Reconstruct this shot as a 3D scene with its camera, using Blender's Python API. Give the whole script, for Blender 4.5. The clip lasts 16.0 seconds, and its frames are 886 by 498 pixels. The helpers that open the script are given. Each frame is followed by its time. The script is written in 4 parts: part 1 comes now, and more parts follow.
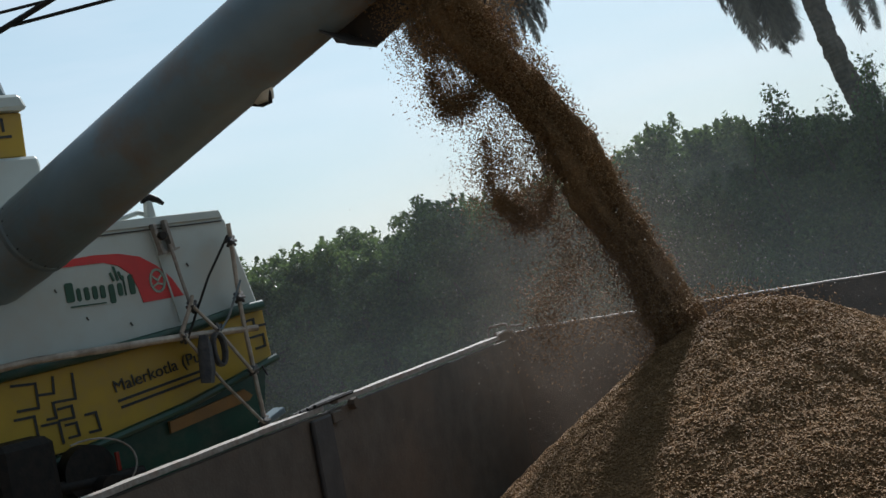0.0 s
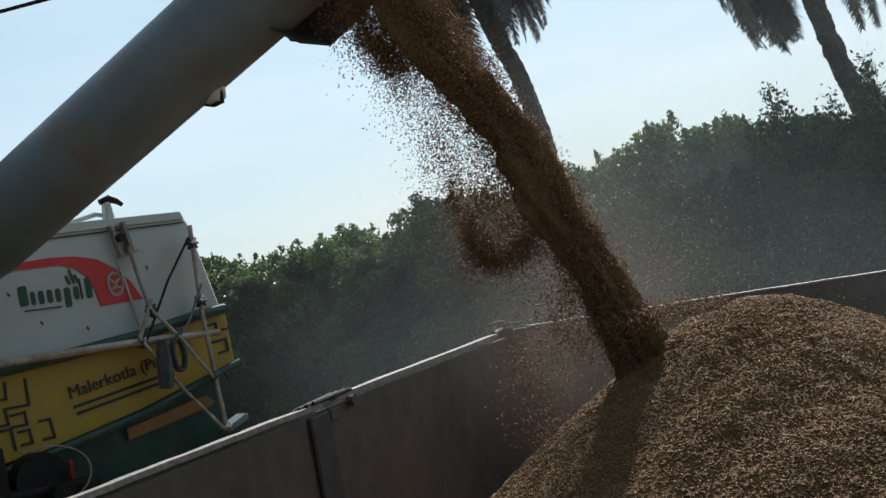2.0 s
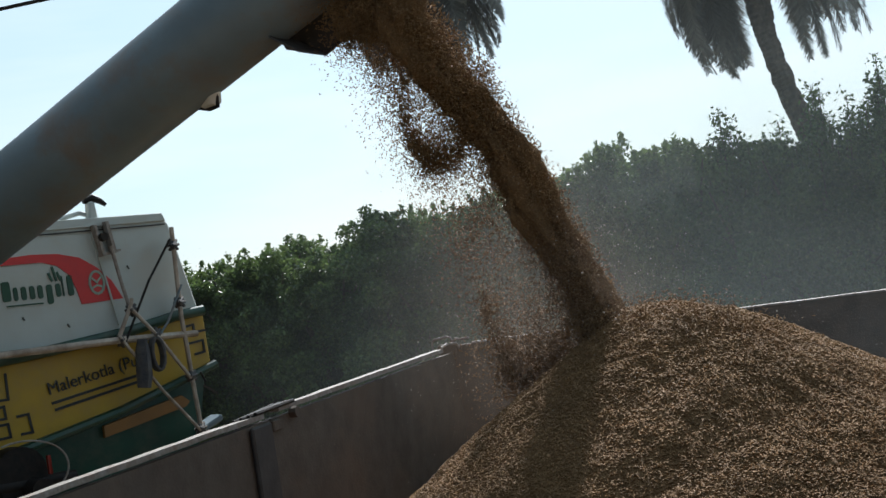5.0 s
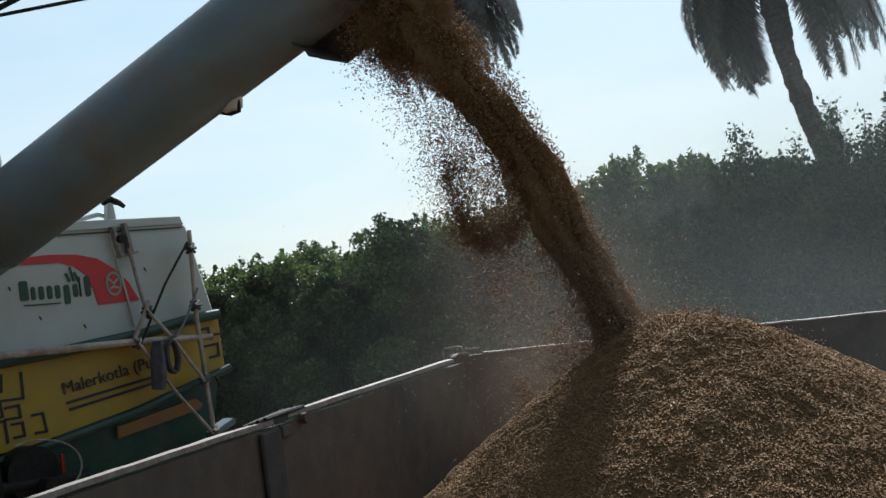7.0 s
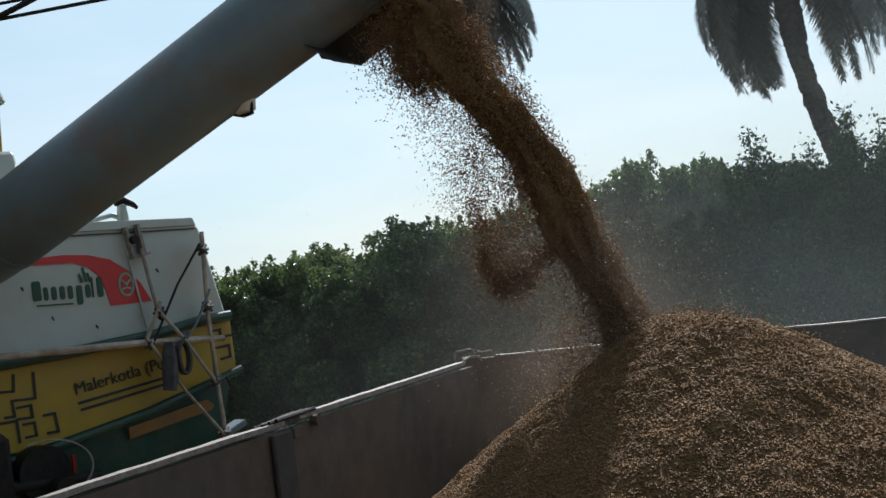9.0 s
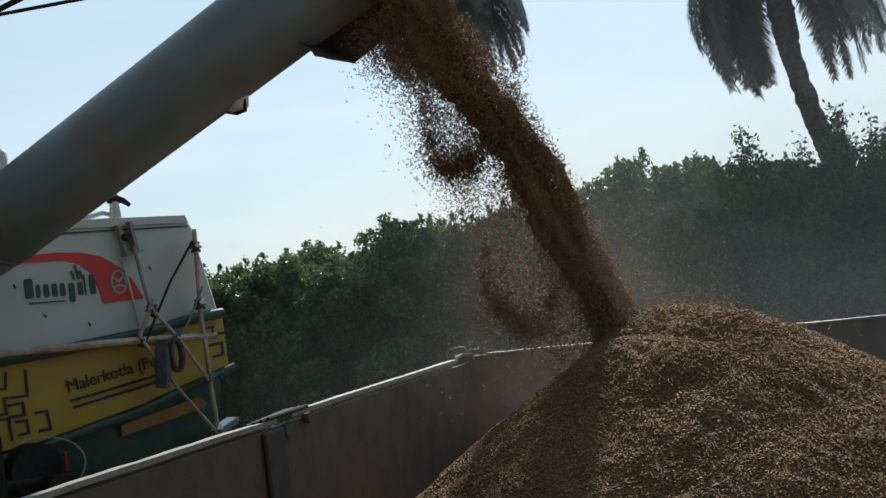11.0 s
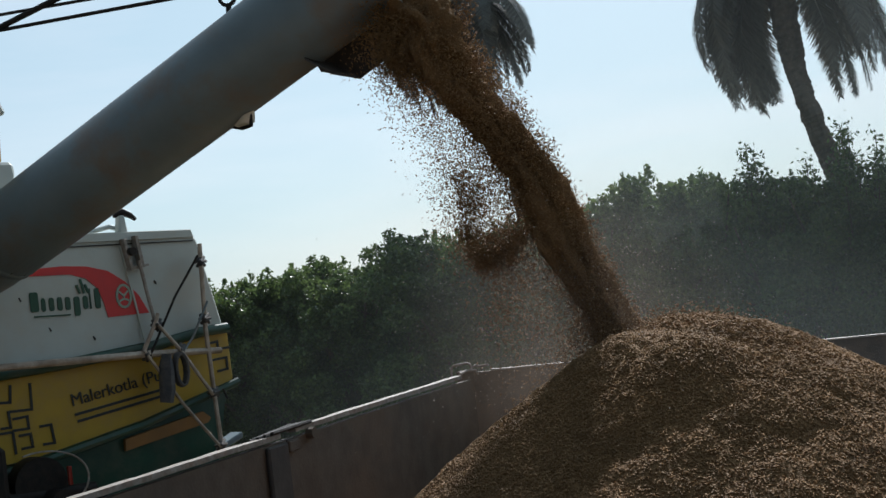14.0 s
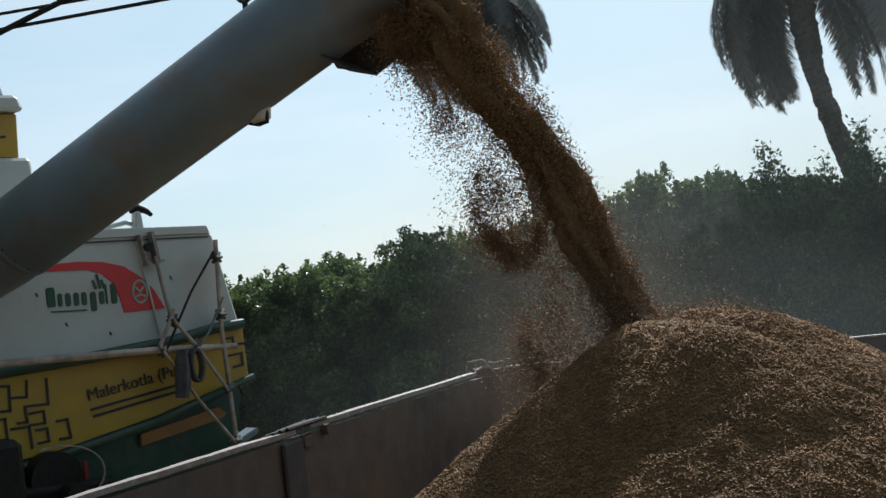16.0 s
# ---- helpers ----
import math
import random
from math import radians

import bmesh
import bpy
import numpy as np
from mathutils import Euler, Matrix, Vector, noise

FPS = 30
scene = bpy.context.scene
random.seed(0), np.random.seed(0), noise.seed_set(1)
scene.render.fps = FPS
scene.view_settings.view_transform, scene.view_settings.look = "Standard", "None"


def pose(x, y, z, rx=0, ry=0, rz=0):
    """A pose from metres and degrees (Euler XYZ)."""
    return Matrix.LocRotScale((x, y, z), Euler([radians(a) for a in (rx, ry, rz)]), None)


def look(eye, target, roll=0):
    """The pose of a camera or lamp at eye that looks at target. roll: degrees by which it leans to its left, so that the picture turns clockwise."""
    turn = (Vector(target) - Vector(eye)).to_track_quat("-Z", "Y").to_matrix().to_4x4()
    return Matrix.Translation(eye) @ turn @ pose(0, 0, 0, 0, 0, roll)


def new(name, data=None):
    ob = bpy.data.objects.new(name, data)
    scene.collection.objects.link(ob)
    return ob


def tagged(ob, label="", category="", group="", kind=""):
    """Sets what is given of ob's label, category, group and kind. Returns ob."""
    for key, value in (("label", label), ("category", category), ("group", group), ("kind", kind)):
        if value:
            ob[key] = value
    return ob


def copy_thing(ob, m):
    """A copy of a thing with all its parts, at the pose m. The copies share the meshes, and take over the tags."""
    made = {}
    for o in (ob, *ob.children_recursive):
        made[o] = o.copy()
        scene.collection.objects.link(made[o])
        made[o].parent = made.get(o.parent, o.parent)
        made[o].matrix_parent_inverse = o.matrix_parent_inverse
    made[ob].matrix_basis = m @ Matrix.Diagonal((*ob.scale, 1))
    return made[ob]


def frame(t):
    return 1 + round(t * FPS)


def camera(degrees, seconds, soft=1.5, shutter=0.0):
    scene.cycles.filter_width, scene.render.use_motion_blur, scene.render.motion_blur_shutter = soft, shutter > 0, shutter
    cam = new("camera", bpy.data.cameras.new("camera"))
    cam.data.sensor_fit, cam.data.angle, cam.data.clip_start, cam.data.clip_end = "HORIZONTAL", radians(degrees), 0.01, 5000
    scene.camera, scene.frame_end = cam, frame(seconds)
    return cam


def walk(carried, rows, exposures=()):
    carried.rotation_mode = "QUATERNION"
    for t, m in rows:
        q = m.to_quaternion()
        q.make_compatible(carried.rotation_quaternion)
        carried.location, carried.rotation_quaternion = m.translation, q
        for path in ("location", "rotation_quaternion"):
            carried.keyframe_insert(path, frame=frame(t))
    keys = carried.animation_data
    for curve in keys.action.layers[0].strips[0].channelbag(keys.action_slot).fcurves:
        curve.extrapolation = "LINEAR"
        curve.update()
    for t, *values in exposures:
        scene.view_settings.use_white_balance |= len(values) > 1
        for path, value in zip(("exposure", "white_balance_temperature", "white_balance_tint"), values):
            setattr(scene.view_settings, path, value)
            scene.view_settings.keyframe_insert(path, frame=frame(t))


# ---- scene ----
# The camera stands on one spot above the drawbar and is turned by hand.
cam = camera(38.9, 16.0, soft=1.5)
EYE = 2.45
TURNS = [
    (0.0, 23.56, 0.15, -10.72),
    (0.5, 23.39, 0.10, -10.92),
    (1.0, 24.27, 0.60, -10.54),
    (1.5, 24.26, 0.54, -10.57),
    (2.0, 23.53, 0.02, -10.51),
    (2.5, 19.97, -0.54, -10.96),
    (3.0, 19.16, -1.46, -10.79),
    (3.5, 20.06, -1.26, -10.38),
    (4.0, 18.99, -1.83, -10.14),
    (4.5, 19.20, -1.59, -9.89),
    (5.0, 21.08, 0.27, -8.78),
    (7.5, 21.81, 0.84, -7.19),
    (8.0, 22.12, 0.92, -6.95),
    (8.5, 22.12, 0.92, -6.98),
    (9.0, 22.16, 0.98, -7.13),
    (9.5, 21.91, 0.96, -7.00),
    (12.0, 21.69, 0.81, -7.21),
    (12.5, 21.62, 1.18, -7.31),
    (13.0, 21.81, 1.27, -6.94),
    (13.5, 21.91, 1.46, -6.80),
    (14.0, 21.96, 1.58, -6.78),
    (14.5, 21.96, 1.59, -6.66),
    (15.0, 22.01, 1.50, -6.58),
    (15.5, 22.37, 1.45, -6.47),
    (16.0, 22.68, 1.52, -6.54),
]
walk(cam, [(t, pose(0, 0, EYE, 90 + p, 0, y) @ pose(0, 0, 0, 0, 0, r)) for t, y, p, r in TURNS],
     exposures=[(t, stops, 5980, 10) for t, stops in ((0.0, 0.06), (1.5, 0.14), (2.5, 0.16), (3.0, 0.30), (3.5, 0.42), (4.0, 0.54), (4.5, 0.52), (5.0, 0.36), (7.5, 0.20), (9.5, 0.17), (12.0, 0.10), (14.5, 0.09), (16.0, 0.13))])

# ---- world and sun ----
SUN_AZ, SUN_EL = -10.5, 36.0      # degrees from +Y towards +X, and above the horizon
world = bpy.data.worlds.new("sky")
scene.world = world
world.use_nodes = True
wt = world.node_tree
sky = wt.nodes.new("ShaderNodeTexSky")
sky.sky_type = "NISHITA"
sky.sun_disc = False
sky.sun_elevation, sky.sun_rotation = radians(SUN_EL), radians(SUN_AZ)
sky.air_density, sky.dust_density, sky.ozone_density = 1.0, 1.2, 2.0
wt.links.new(sky.outputs[0], wt.nodes["Background"].inputs[0])
wt.nodes["Background"].inputs[1].default_value = 0.026
# a pale haze over the whole sky, thinner away from the sun
haze = wt.nodes.new("ShaderNodeBackground")
# thin streaks of high cloud in it
place = wt.nodes.new("ShaderNodeTexCoord")
stretch = wt.nodes.new("ShaderNodeMapping")
stretch.inputs["Scale"].default_value, stretch.inputs["Rotation"].default_value = (1.2, 1.2, 7.0), (0.0, radians(14), 0.0)
wisps = wt.nodes.new("ShaderNodeTexNoise")
wisps.inputs["Scale"].default_value, wisps.inputs["Detail"].default_value = 2.2, 5.0
shade = wt.nodes.new("ShaderNodeValToRGB")
shade.color_ramp.elements[0].position, shade.color_ramp.elements[1].position = 0.40, 0.72
shade.color_ramp.elements[0].color, shade.color_ramp.elements[1].color = (0.71, 0.93, 0.99, 1), (0.95, 1.06, 1.08, 1)
wt.links.new(place.outputs["Generated"], stretch.inputs[0])
wt.links.new(stretch.outputs[0], wisps.inputs["Vector"])
wt.links.new(wisps.outputs["Fac"], shade.inputs[0])
wt.links.new(shade.outputs[0], haze.inputs[0])
facing = wt.nodes.new("ShaderNodeSeparateXYZ")
wt.links.new(place.outputs["Generated"], facing.inputs[0])
fade = wt.nodes.new("ShaderNodeMapRange")
fade.interpolation_type = "SMOOTHSTEP"
fade.inputs["From Min"].default_value, fade.inputs["From Max"].default_value = -1.0, 0.8
fade.inputs["To Min"].default_value, fade.inputs["To Max"].default_value = 0.08, 0.54
wt.links.new(facing.outputs["Y"], fade.inputs["Value"])
wt.links.new(fade.outputs["Result"], haze.inputs[1])
both = wt.nodes.new("ShaderNodeAddShader")
wt.links.new(wt.nodes["Background"].outputs[0], both.inputs[0])
wt.links.new(haze.outputs[0], both.inputs[1])
wt.links.new(both.outputs[0], wt.nodes["World Output"].inputs[0])
sun_data = bpy.data.lights.new("sun", "SUN")
sun_data.energy, sun_data.angle, sun_data.color = 4.8, radians(0.8), (1.0, 0.95, 0.88)
sun = new("sun", sun_data)
se, sa = radians(SUN_EL), radians(SUN_AZ)
sun.matrix_world = look(Vector((math.sin(sa) * math.cos(se), math.cos(sa) * math.cos(se), math.sin(se))) * 30, (0, 0, 0))


# ---- materials ----
def material(name, colour, rough=0.6, metal=0.0, second=None, scale=6.0, stain=None, stain_scale=1.2, stain_amount=0.5,
             bump=0.2, bump_scale=60.0, island=0.0, per_object=0.0, translucent=0.0, gloss=0.5):
    """A procedural surface: base colour, a grain of a second colour, stains at a larger scale, fine relief."""
    mat = bpy.data.materials.new(name)
    mat.use_nodes = True
    nt = mat.node_tree
    n, link = nt.nodes, nt.links.new
    b = n["Principled BSDF"]
    co = n.new("ShaderNodeTexCoord").outputs["Object"]

    def tex(s, detail=4.0, roughness=0.6):
        t = n.new("ShaderNodeTexNoise")
        t.inputs["Scale"].default_value, t.inputs["Detail"].default_value, t.inputs["Roughness"].default_value = s, detail, roughness
        link(co, t.inputs["Vector"])
        return t.outputs["Fac"]

    def ramp(fac, lo, hi):
        r = n.new("ShaderNodeMapRange")
        r.inputs["From Min"].default_value, r.inputs["From Max"].default_value = lo, hi
        link(fac, r.inputs["Value"])
        return r.outputs["Result"]

    def mix(fac, a, c):
        m = n.new("ShaderNodeMix")
        m.data_type = "RGBA"
        if isinstance(fac, float):
            m.inputs[0].default_value = fac
        else:
            link(fac, m.inputs[0])
        for sock, v in ((m.inputs[6], a), (m.inputs[7], c)):
            if isinstance(v, tuple):
                sock.default_value = (*v, 1)
            else:
                link(v, sock)
        return m.outputs[2]

    second = second or tuple(v * 0.72 for v in colour)
    col = mix(ramp(tex(scale), 0.35, 0.65), colour, second)
    if stain:
        s = n.new("ShaderNodeMath")
        s.operation = "MULTIPLY"
        link(ramp(tex(stain_scale, 6.0, 0.7), 0.48, 0.66), s.inputs[0])
        s.inputs[1].default_value = stain_amount
        col = mix(s.outputs[0], col, stain)
    for amount, out in ((island, "Random Per Island"), (per_object, "Random")):
        if amount:
            src = n.new("ShaderNodeNewGeometry" if out == "Random Per Island" else "ShaderNodeObjectInfo").outputs[out]
            hsv = n.new("ShaderNodeHueSaturation")
            r = n.new("ShaderNodeMapRange")
            r.inputs["To Min"].default_value, r.inputs["To Max"].default_value = 1 - amount, 1 + amount
            link(src, r.inputs["Value"])
            link(r.outputs["Result"], hsv.inputs["Value"])
            link(col, hsv.inputs["Color"])
            col = hsv.outputs["Color"]
    link(col, b.inputs["Base Color"])
    b.inputs["Metallic"].default_value = metal
    b.inputs["Specular IOR Level"].default_value = gloss
    rr = n.new("ShaderNodeMapRange")
    rr.inputs["To Min"].default_value, rr.inputs["To Max"].default_value = max(rough - 0.12, 0.05), min(rough + 0.12, 1.0)
    link(tex(scale * 0.7), rr.inputs["Value"])
    link(rr.outputs["Result"], b.inputs["Roughness"])
    if bump:
        bp = n.new("ShaderNodeBump")
        bp.inputs["Strength"].default_value, bp.inputs["Distance"].default_value = bump, 0.01
        link(tex(bump_scale, 3.0), bp.inputs["Height"])
        link(bp.outputs["Normal"], b.inputs["Normal"])
    if translucent:
        tl = n.new("ShaderNodeBsdfTranslucent")
        link(col, tl.inputs["Color"])
        ms = n.new("ShaderNodeMixShader")
        ms.inputs[0].default_value = translucent
        link(b.outputs[0], ms.inputs[1])
        link(tl.outputs[0], ms.inputs[2])
        link(ms.outputs[0], n["Material Output"].inputs["Surface"])
    return mat


M = {
    "soil": material("dry_soil", (0.26, 0.19, 0.12), 0.95, second=(0.2, 0.15, 0.09), scale=2.0, stain=(0.12, 0.12, 0.05), bump=0.6, bump_scale=25),
    "trailer": material("rusty_brown_steel", (0.11, 0.084, 0.062), 0.75, second=(0.075, 0.056, 0.042), scale=9, stain=(0.13, 0.085, 0.055), stain_scale=2.2, stain_amount=0.6, bump=0.25, bump_scale=90),
    "rim": material("worn_bare_steel", (0.33, 0.30, 0.265), 0.65, 0.0, second=(0.20, 0.165, 0.135), scale=40, stain=(0.22, 0.14, 0.10), stain_scale=14, stain_amount=0.7, bump=0.4, bump_scale=160),
    "dark_iron": material("dark_iron", (0.014, 0.013, 0.012), 0.6, 0.0, second=(0.026, 0.02, 0.016), scale=30, bump=0.2, gloss=0.2),
    "tube": material("grey_green_painted_steel", (0.155, 0.195, 0.21), 0.42, 0.0, second=(0.13, 0.165, 0.18), scale=4, stain=(0.17, 0.115, 0.075), stain_scale=2.2, stain_amount=0.7, bump=0.08, bump_scale=30),
    "chute": material("dusty_dark_steel", (0.07, 0.062, 0.055), 0.75, 0.0, second=(0.05, 0.043, 0.04), scale=12, stain=(0.14, 0.10, 0.075), stain_amount=0.4, bump=0.2),
    "white": material("white_enamel_sheet", (0.45, 0.48, 0.45), 0.42, second=(0.40, 0.43, 0.40), scale=3, stain=(0.45, 0.40, 0.33), stain_scale=3.0, stain_amount=0.45, bump=0.05, bump_scale=20),
    "yellow": material("yellow_enamel_sheet", (0.42, 0.265, 0.015), 0.5, second=(0.34, 0.21, 0.015), scale=4, stain=(0.34, 0.22, 0.06), stain_scale=4, stain_amount=0.5, bump=0.05, bump_scale=20),
    "green": material("dark_green_enamel", (0.008, 0.055, 0.033), 0.4, second=(0.009, 0.04, 0.026), scale=5, stain=(0.10, 0.09, 0.06), stain_scale=4, stain_amount=0.4, bump=0.05, bump_scale=20),
    "red": material("red_decal", (0.55, 0.02, 0.02), 0.4, second=(0.45, 0.02, 0.02), bump=0.0),
    "black": material("black_decal", (0.02, 0.02, 0.018), 0.5, bump=0.0),
    "deep_green": material("green_decal", (0.01, 0.07, 0.035), 0.45, bump=0.0),
    "orange": material("faded_orange_paint", (0.24, 0.11, 0.02), 0.6, second=(0.19, 0.09, 0.02), scale=8, stain=(0.2, 0.13, 0.05), bump=0.05),
    "bamboo": material("weathered_bamboo", (0.46, 0.38, 0.30), 0.38, second=(0.25, 0.19, 0.14), scale=14, stain=(0.14, 0.10, 0.07), stain_scale=6, bump=0.2, bump_scale=50),
    "cloth": material("old_dark_rag", (0.05, 0.05, 0.055), 0.95, second=(0.10, 0.09, 0.08), scale=20, bump=0.6, bump_scale=40),
    "rubber": material("black_rubber", (0.022, 0.022, 0.022), 0.8, second=(0.035, 0.032, 0.027), bump=0.2, gloss=0.2),
    "lens": material("clear_plastic_lens", (0.7, 0.66, 0.58), 0.2, second=(0.55, 0.5, 0.42), bump=0.05),
    "red_lens": material("red_plastic_lens", (0.25, 0.03, 0.02), 0.25, bump=0.0),
    "emblem": material("pale_green_decal", (0.36, 0.44, 0.36), 0.45, bump=0.0),
    "grain": material("paddy_grain", (0.31, 0.18, 0.08), 0.7, second=(0.21, 0.12, 0.053), scale=5, island=0.18, bump=0.0, translucent=0.07, gloss=0.2),
    "grain_bed": material("paddy_grain_bed", (0.23, 0.13, 0.057), 0.9, second=(0.15, 0.085, 0.038), scale=170, stain=(0.15, 0.085, 0.042), stain_scale=2.0, stain_amount=0.5, bump=1.0, bump_scale=150, gloss=0.15),
    "dust": material("pale_grain_dust", (0.50, 0.45, 0.38), 0.9, bump=0.0, translucent=0.5),
    "leaf": material("dark_green_leaf", (0.125, 0.175, 0.052), 0.4, second=(0.06, 0.10, 0.034), scale=1.5, island=0.45, bump=0.0, translucent=0.42),
    "palm_leaf": material("grey_green_palm_leaf", (0.10, 0.105, 0.095), 0.55, second=(0.11, 0.105, 0.085), scale=1.2, island=0.35, bump=0.0, translucent=0.2),
    "bark": material("grey_brown_bark", (0.12, 0.095, 0.07), 0.9, second=(0.07, 0.055, 0.04), scale=14, bump=0.8, bump_scale=30),
}


def dust_haze_material(name, colour, most, scale):
    """Airborne dust and painted haze: mostly clear, thickest in the middle of its cloud, in uneven drifts."""
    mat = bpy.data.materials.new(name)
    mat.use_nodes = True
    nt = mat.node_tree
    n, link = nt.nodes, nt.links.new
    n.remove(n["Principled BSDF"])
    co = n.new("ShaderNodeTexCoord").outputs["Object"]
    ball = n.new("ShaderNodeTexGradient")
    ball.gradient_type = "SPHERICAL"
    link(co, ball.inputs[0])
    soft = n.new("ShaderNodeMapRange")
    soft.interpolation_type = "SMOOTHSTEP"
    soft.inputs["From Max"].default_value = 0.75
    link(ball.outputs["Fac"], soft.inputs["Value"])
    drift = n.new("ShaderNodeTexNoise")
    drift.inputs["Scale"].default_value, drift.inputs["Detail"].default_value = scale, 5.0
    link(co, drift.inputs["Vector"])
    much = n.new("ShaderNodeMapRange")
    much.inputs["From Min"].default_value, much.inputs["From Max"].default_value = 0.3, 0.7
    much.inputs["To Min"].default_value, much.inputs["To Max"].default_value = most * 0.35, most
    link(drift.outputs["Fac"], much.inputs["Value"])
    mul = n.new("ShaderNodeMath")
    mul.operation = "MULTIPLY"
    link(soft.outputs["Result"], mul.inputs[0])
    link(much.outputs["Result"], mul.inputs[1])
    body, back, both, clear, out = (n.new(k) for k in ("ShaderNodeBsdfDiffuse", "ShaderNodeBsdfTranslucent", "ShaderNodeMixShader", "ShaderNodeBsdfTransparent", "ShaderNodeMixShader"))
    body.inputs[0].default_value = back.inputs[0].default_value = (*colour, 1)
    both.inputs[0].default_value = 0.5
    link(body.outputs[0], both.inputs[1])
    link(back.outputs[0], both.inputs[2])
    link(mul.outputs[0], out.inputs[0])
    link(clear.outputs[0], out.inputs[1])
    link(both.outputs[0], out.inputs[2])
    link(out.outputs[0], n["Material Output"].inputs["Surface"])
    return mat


M["grey_dust"] = dust_haze_material("grey_dust", (0.33, 0.38, 0.37), 0.10, 1.6)
# haze painted on sheets, to pale the dark things behind them
M["painted_haze"] = dust_haze_material("painted_haze", (0.36, 0.40, 0.41), 0.092, 0.8)
M["brown_dust"] = dust_haze_material("brown_dust", (0.29, 0.235, 0.19), 0.24, 2.2)


# ---- small builders ----
def finish(name, bm, mat, smooth=False, bevel=0.0):
    if bevel:
        bmesh.ops.bevel(bm, geom=[e for e in bm.edges], offset=bevel, segments=1, affect="EDGES", clamp_overlap=True)
    bmesh.ops.recalc_face_normals(bm, faces=bm.faces)
    me = bpy.data.meshes.new(name)
    bm.to_mesh(me)
    bm.free()
    me.materials.append(M[mat])
    if smooth:
        me.polygons.foreach_set("use_smooth", [True] * len(me.polygons))
        me.set_sharp_from_angle(angle=radians(40))
    return me


def part(name, bm, mat, parent=None, label="", smooth=False, bevel=0.0):
    me = bm if isinstance(bm, bpy.types.Mesh) else finish(name, bm, mat, smooth, bevel)
    ob = new(name, me)
    if parent:
        ob.parent = parent
    if label:
        ob["label"] = label
    return ob


def box(x0, x1, y0, y1, z0, z1, bm=None):
    bm = bm or bmesh.new()
    bmesh.ops.create_cube(bm, size=1, matrix=Matrix.Translation(((x0 + x1) / 2, (y0 + y1) / 2, (z0 + z1) / 2)) @ Matrix.Diagonal((x1 - x0, y1 - y0, z1 - z0, 1)))
    return bm


def prism(poly, x0, x1, bm=None):
    """A plate or body: a polygon of (y, z) drawn out from x0 to x1."""
    bm = bm or bmesh.new()
    a = [bm.verts.new((x0, y, z)) for y, z in poly]
    b = [bm.verts.new((x1, y, z)) for y, z in poly]
    bm.faces.new(a)
    bm.faces.new(b[::-1])
    for i in range(len(poly)):
        j = (i + 1) % len(poly)
        bm.faces.new((a[i], b[i], b[j], a[j]))
    return bm


def tube(points, radii, sides=12, bm=None, caps=True, wobble=0.0):
    """A round bar or limb along points, with a radius at each."""
    bm = bm or bmesh.new()
    pts = [Vector(p) for p in points]
    radii = [radii] * len(pts) if isinstance(radii, (int, float)) else radii
    rings, side = [], None
    for i, p in enumerate(pts):
        d = (pts[min(i + 1, len(pts) - 1)] - pts[max(i - 1, 0)]).normalized()
        if side is None:
            side = d.cross(Vector((0, 0, 1)) if abs(d.z) < 0.9 else Vector((1, 0, 0))).normalized()
        side = (side - d * side.dot(d)).normalized()
        up = d.cross(side)
        ring = []
        for k in range(sides):
            a = 2 * math.pi * k / sides
            r = radii[i] * (1 + wobble * noise.noise(p * 9 + Vector((k * 1.7, 0, 0))))
            ring.append(bm.verts.new(p + side * (math.cos(a) * r) + up * (math.sin(a) * r)))
        rings.append(ring)
    for r0, r1 in zip(rings, rings[1:]):
        for k in range(sides):
            bm.faces.new((r0[k], r0[(k + 1) % sides], r1[(k + 1) % sides], r1[k]))
    if caps:
        bm.faces.new(rings[0][::-1])
        bm.faces.new(rings[-1])
    return bm


def mesh_from(name, verts, faces, mat, smooth=False):
    """A mesh from arrays of equal polygons."""
    me = bpy.data.meshes.new(name)
    k = faces.shape[1]
    me.vertices.add(len(verts))
    me.vertices.foreach_set("co", np.ascontiguousarray(verts, dtype=np.float32).ravel())
    me.loops.add(faces.size)
    me.loops.foreach_set("vertex_index", np.ascontiguousarray(faces, dtype=np.int32).ravel())
    me.polygons.add(len(faces))
    me.polygons.foreach_set("loop_start", np.arange(0, faces.size, k, dtype=np.int32))
    me.update(calc_edges=True)
    me.validate()
    me.materials.append(M[mat])
    if smooth:
        me.polygons.foreach_set("use_smooth", [True] * len(me.polygons))
    return me


def turned(rng, n, flat=None):
    """n random right-handed frames; with flat, a set of normals, the first axis lies across them."""
    a = rng.normal(size=(n, 3))
    if flat is not None:
        a = a - flat * ((a * flat).sum(1) * 0.6)[:, None]
    a /= np.linalg.norm(a, axis=1)[:, None]
    b = rng.normal(size=(n, 3))
    b -= a * (a * b).sum(1)[:, None]
    b /= np.linalg.norm(b, axis=1)[:, None]
    return a, b, np.cross(a, b)


def grains(name, centres, length, rng, mat="grain", flat=None):
    """Long husked grains at the given centres, as one mesh."""
    n = len(centres)
    a, b, c = turned(rng, n, flat)
    s = length * rng.uniform(0.75, 1.25, n)[:, None]
    w = s * 0.18
    v = np.stack([centres + a * s / 2, centres + b * w, centres + (c * 0.87 - b * 0.5) * w, centres - (c * 0.87 + b * 0.5) * w, centres - a * s / 2], 1).reshape(-1, 3)
    f = np.array([(0, 1, 2), (0, 2, 3), (0, 3, 1), (4, 2, 1), (4, 3, 2), (4, 1, 3)])
    return mesh_from(name, v, (f[None] + (np.arange(n) * 5)[:, None, None]).reshape(-1, 3), mat)


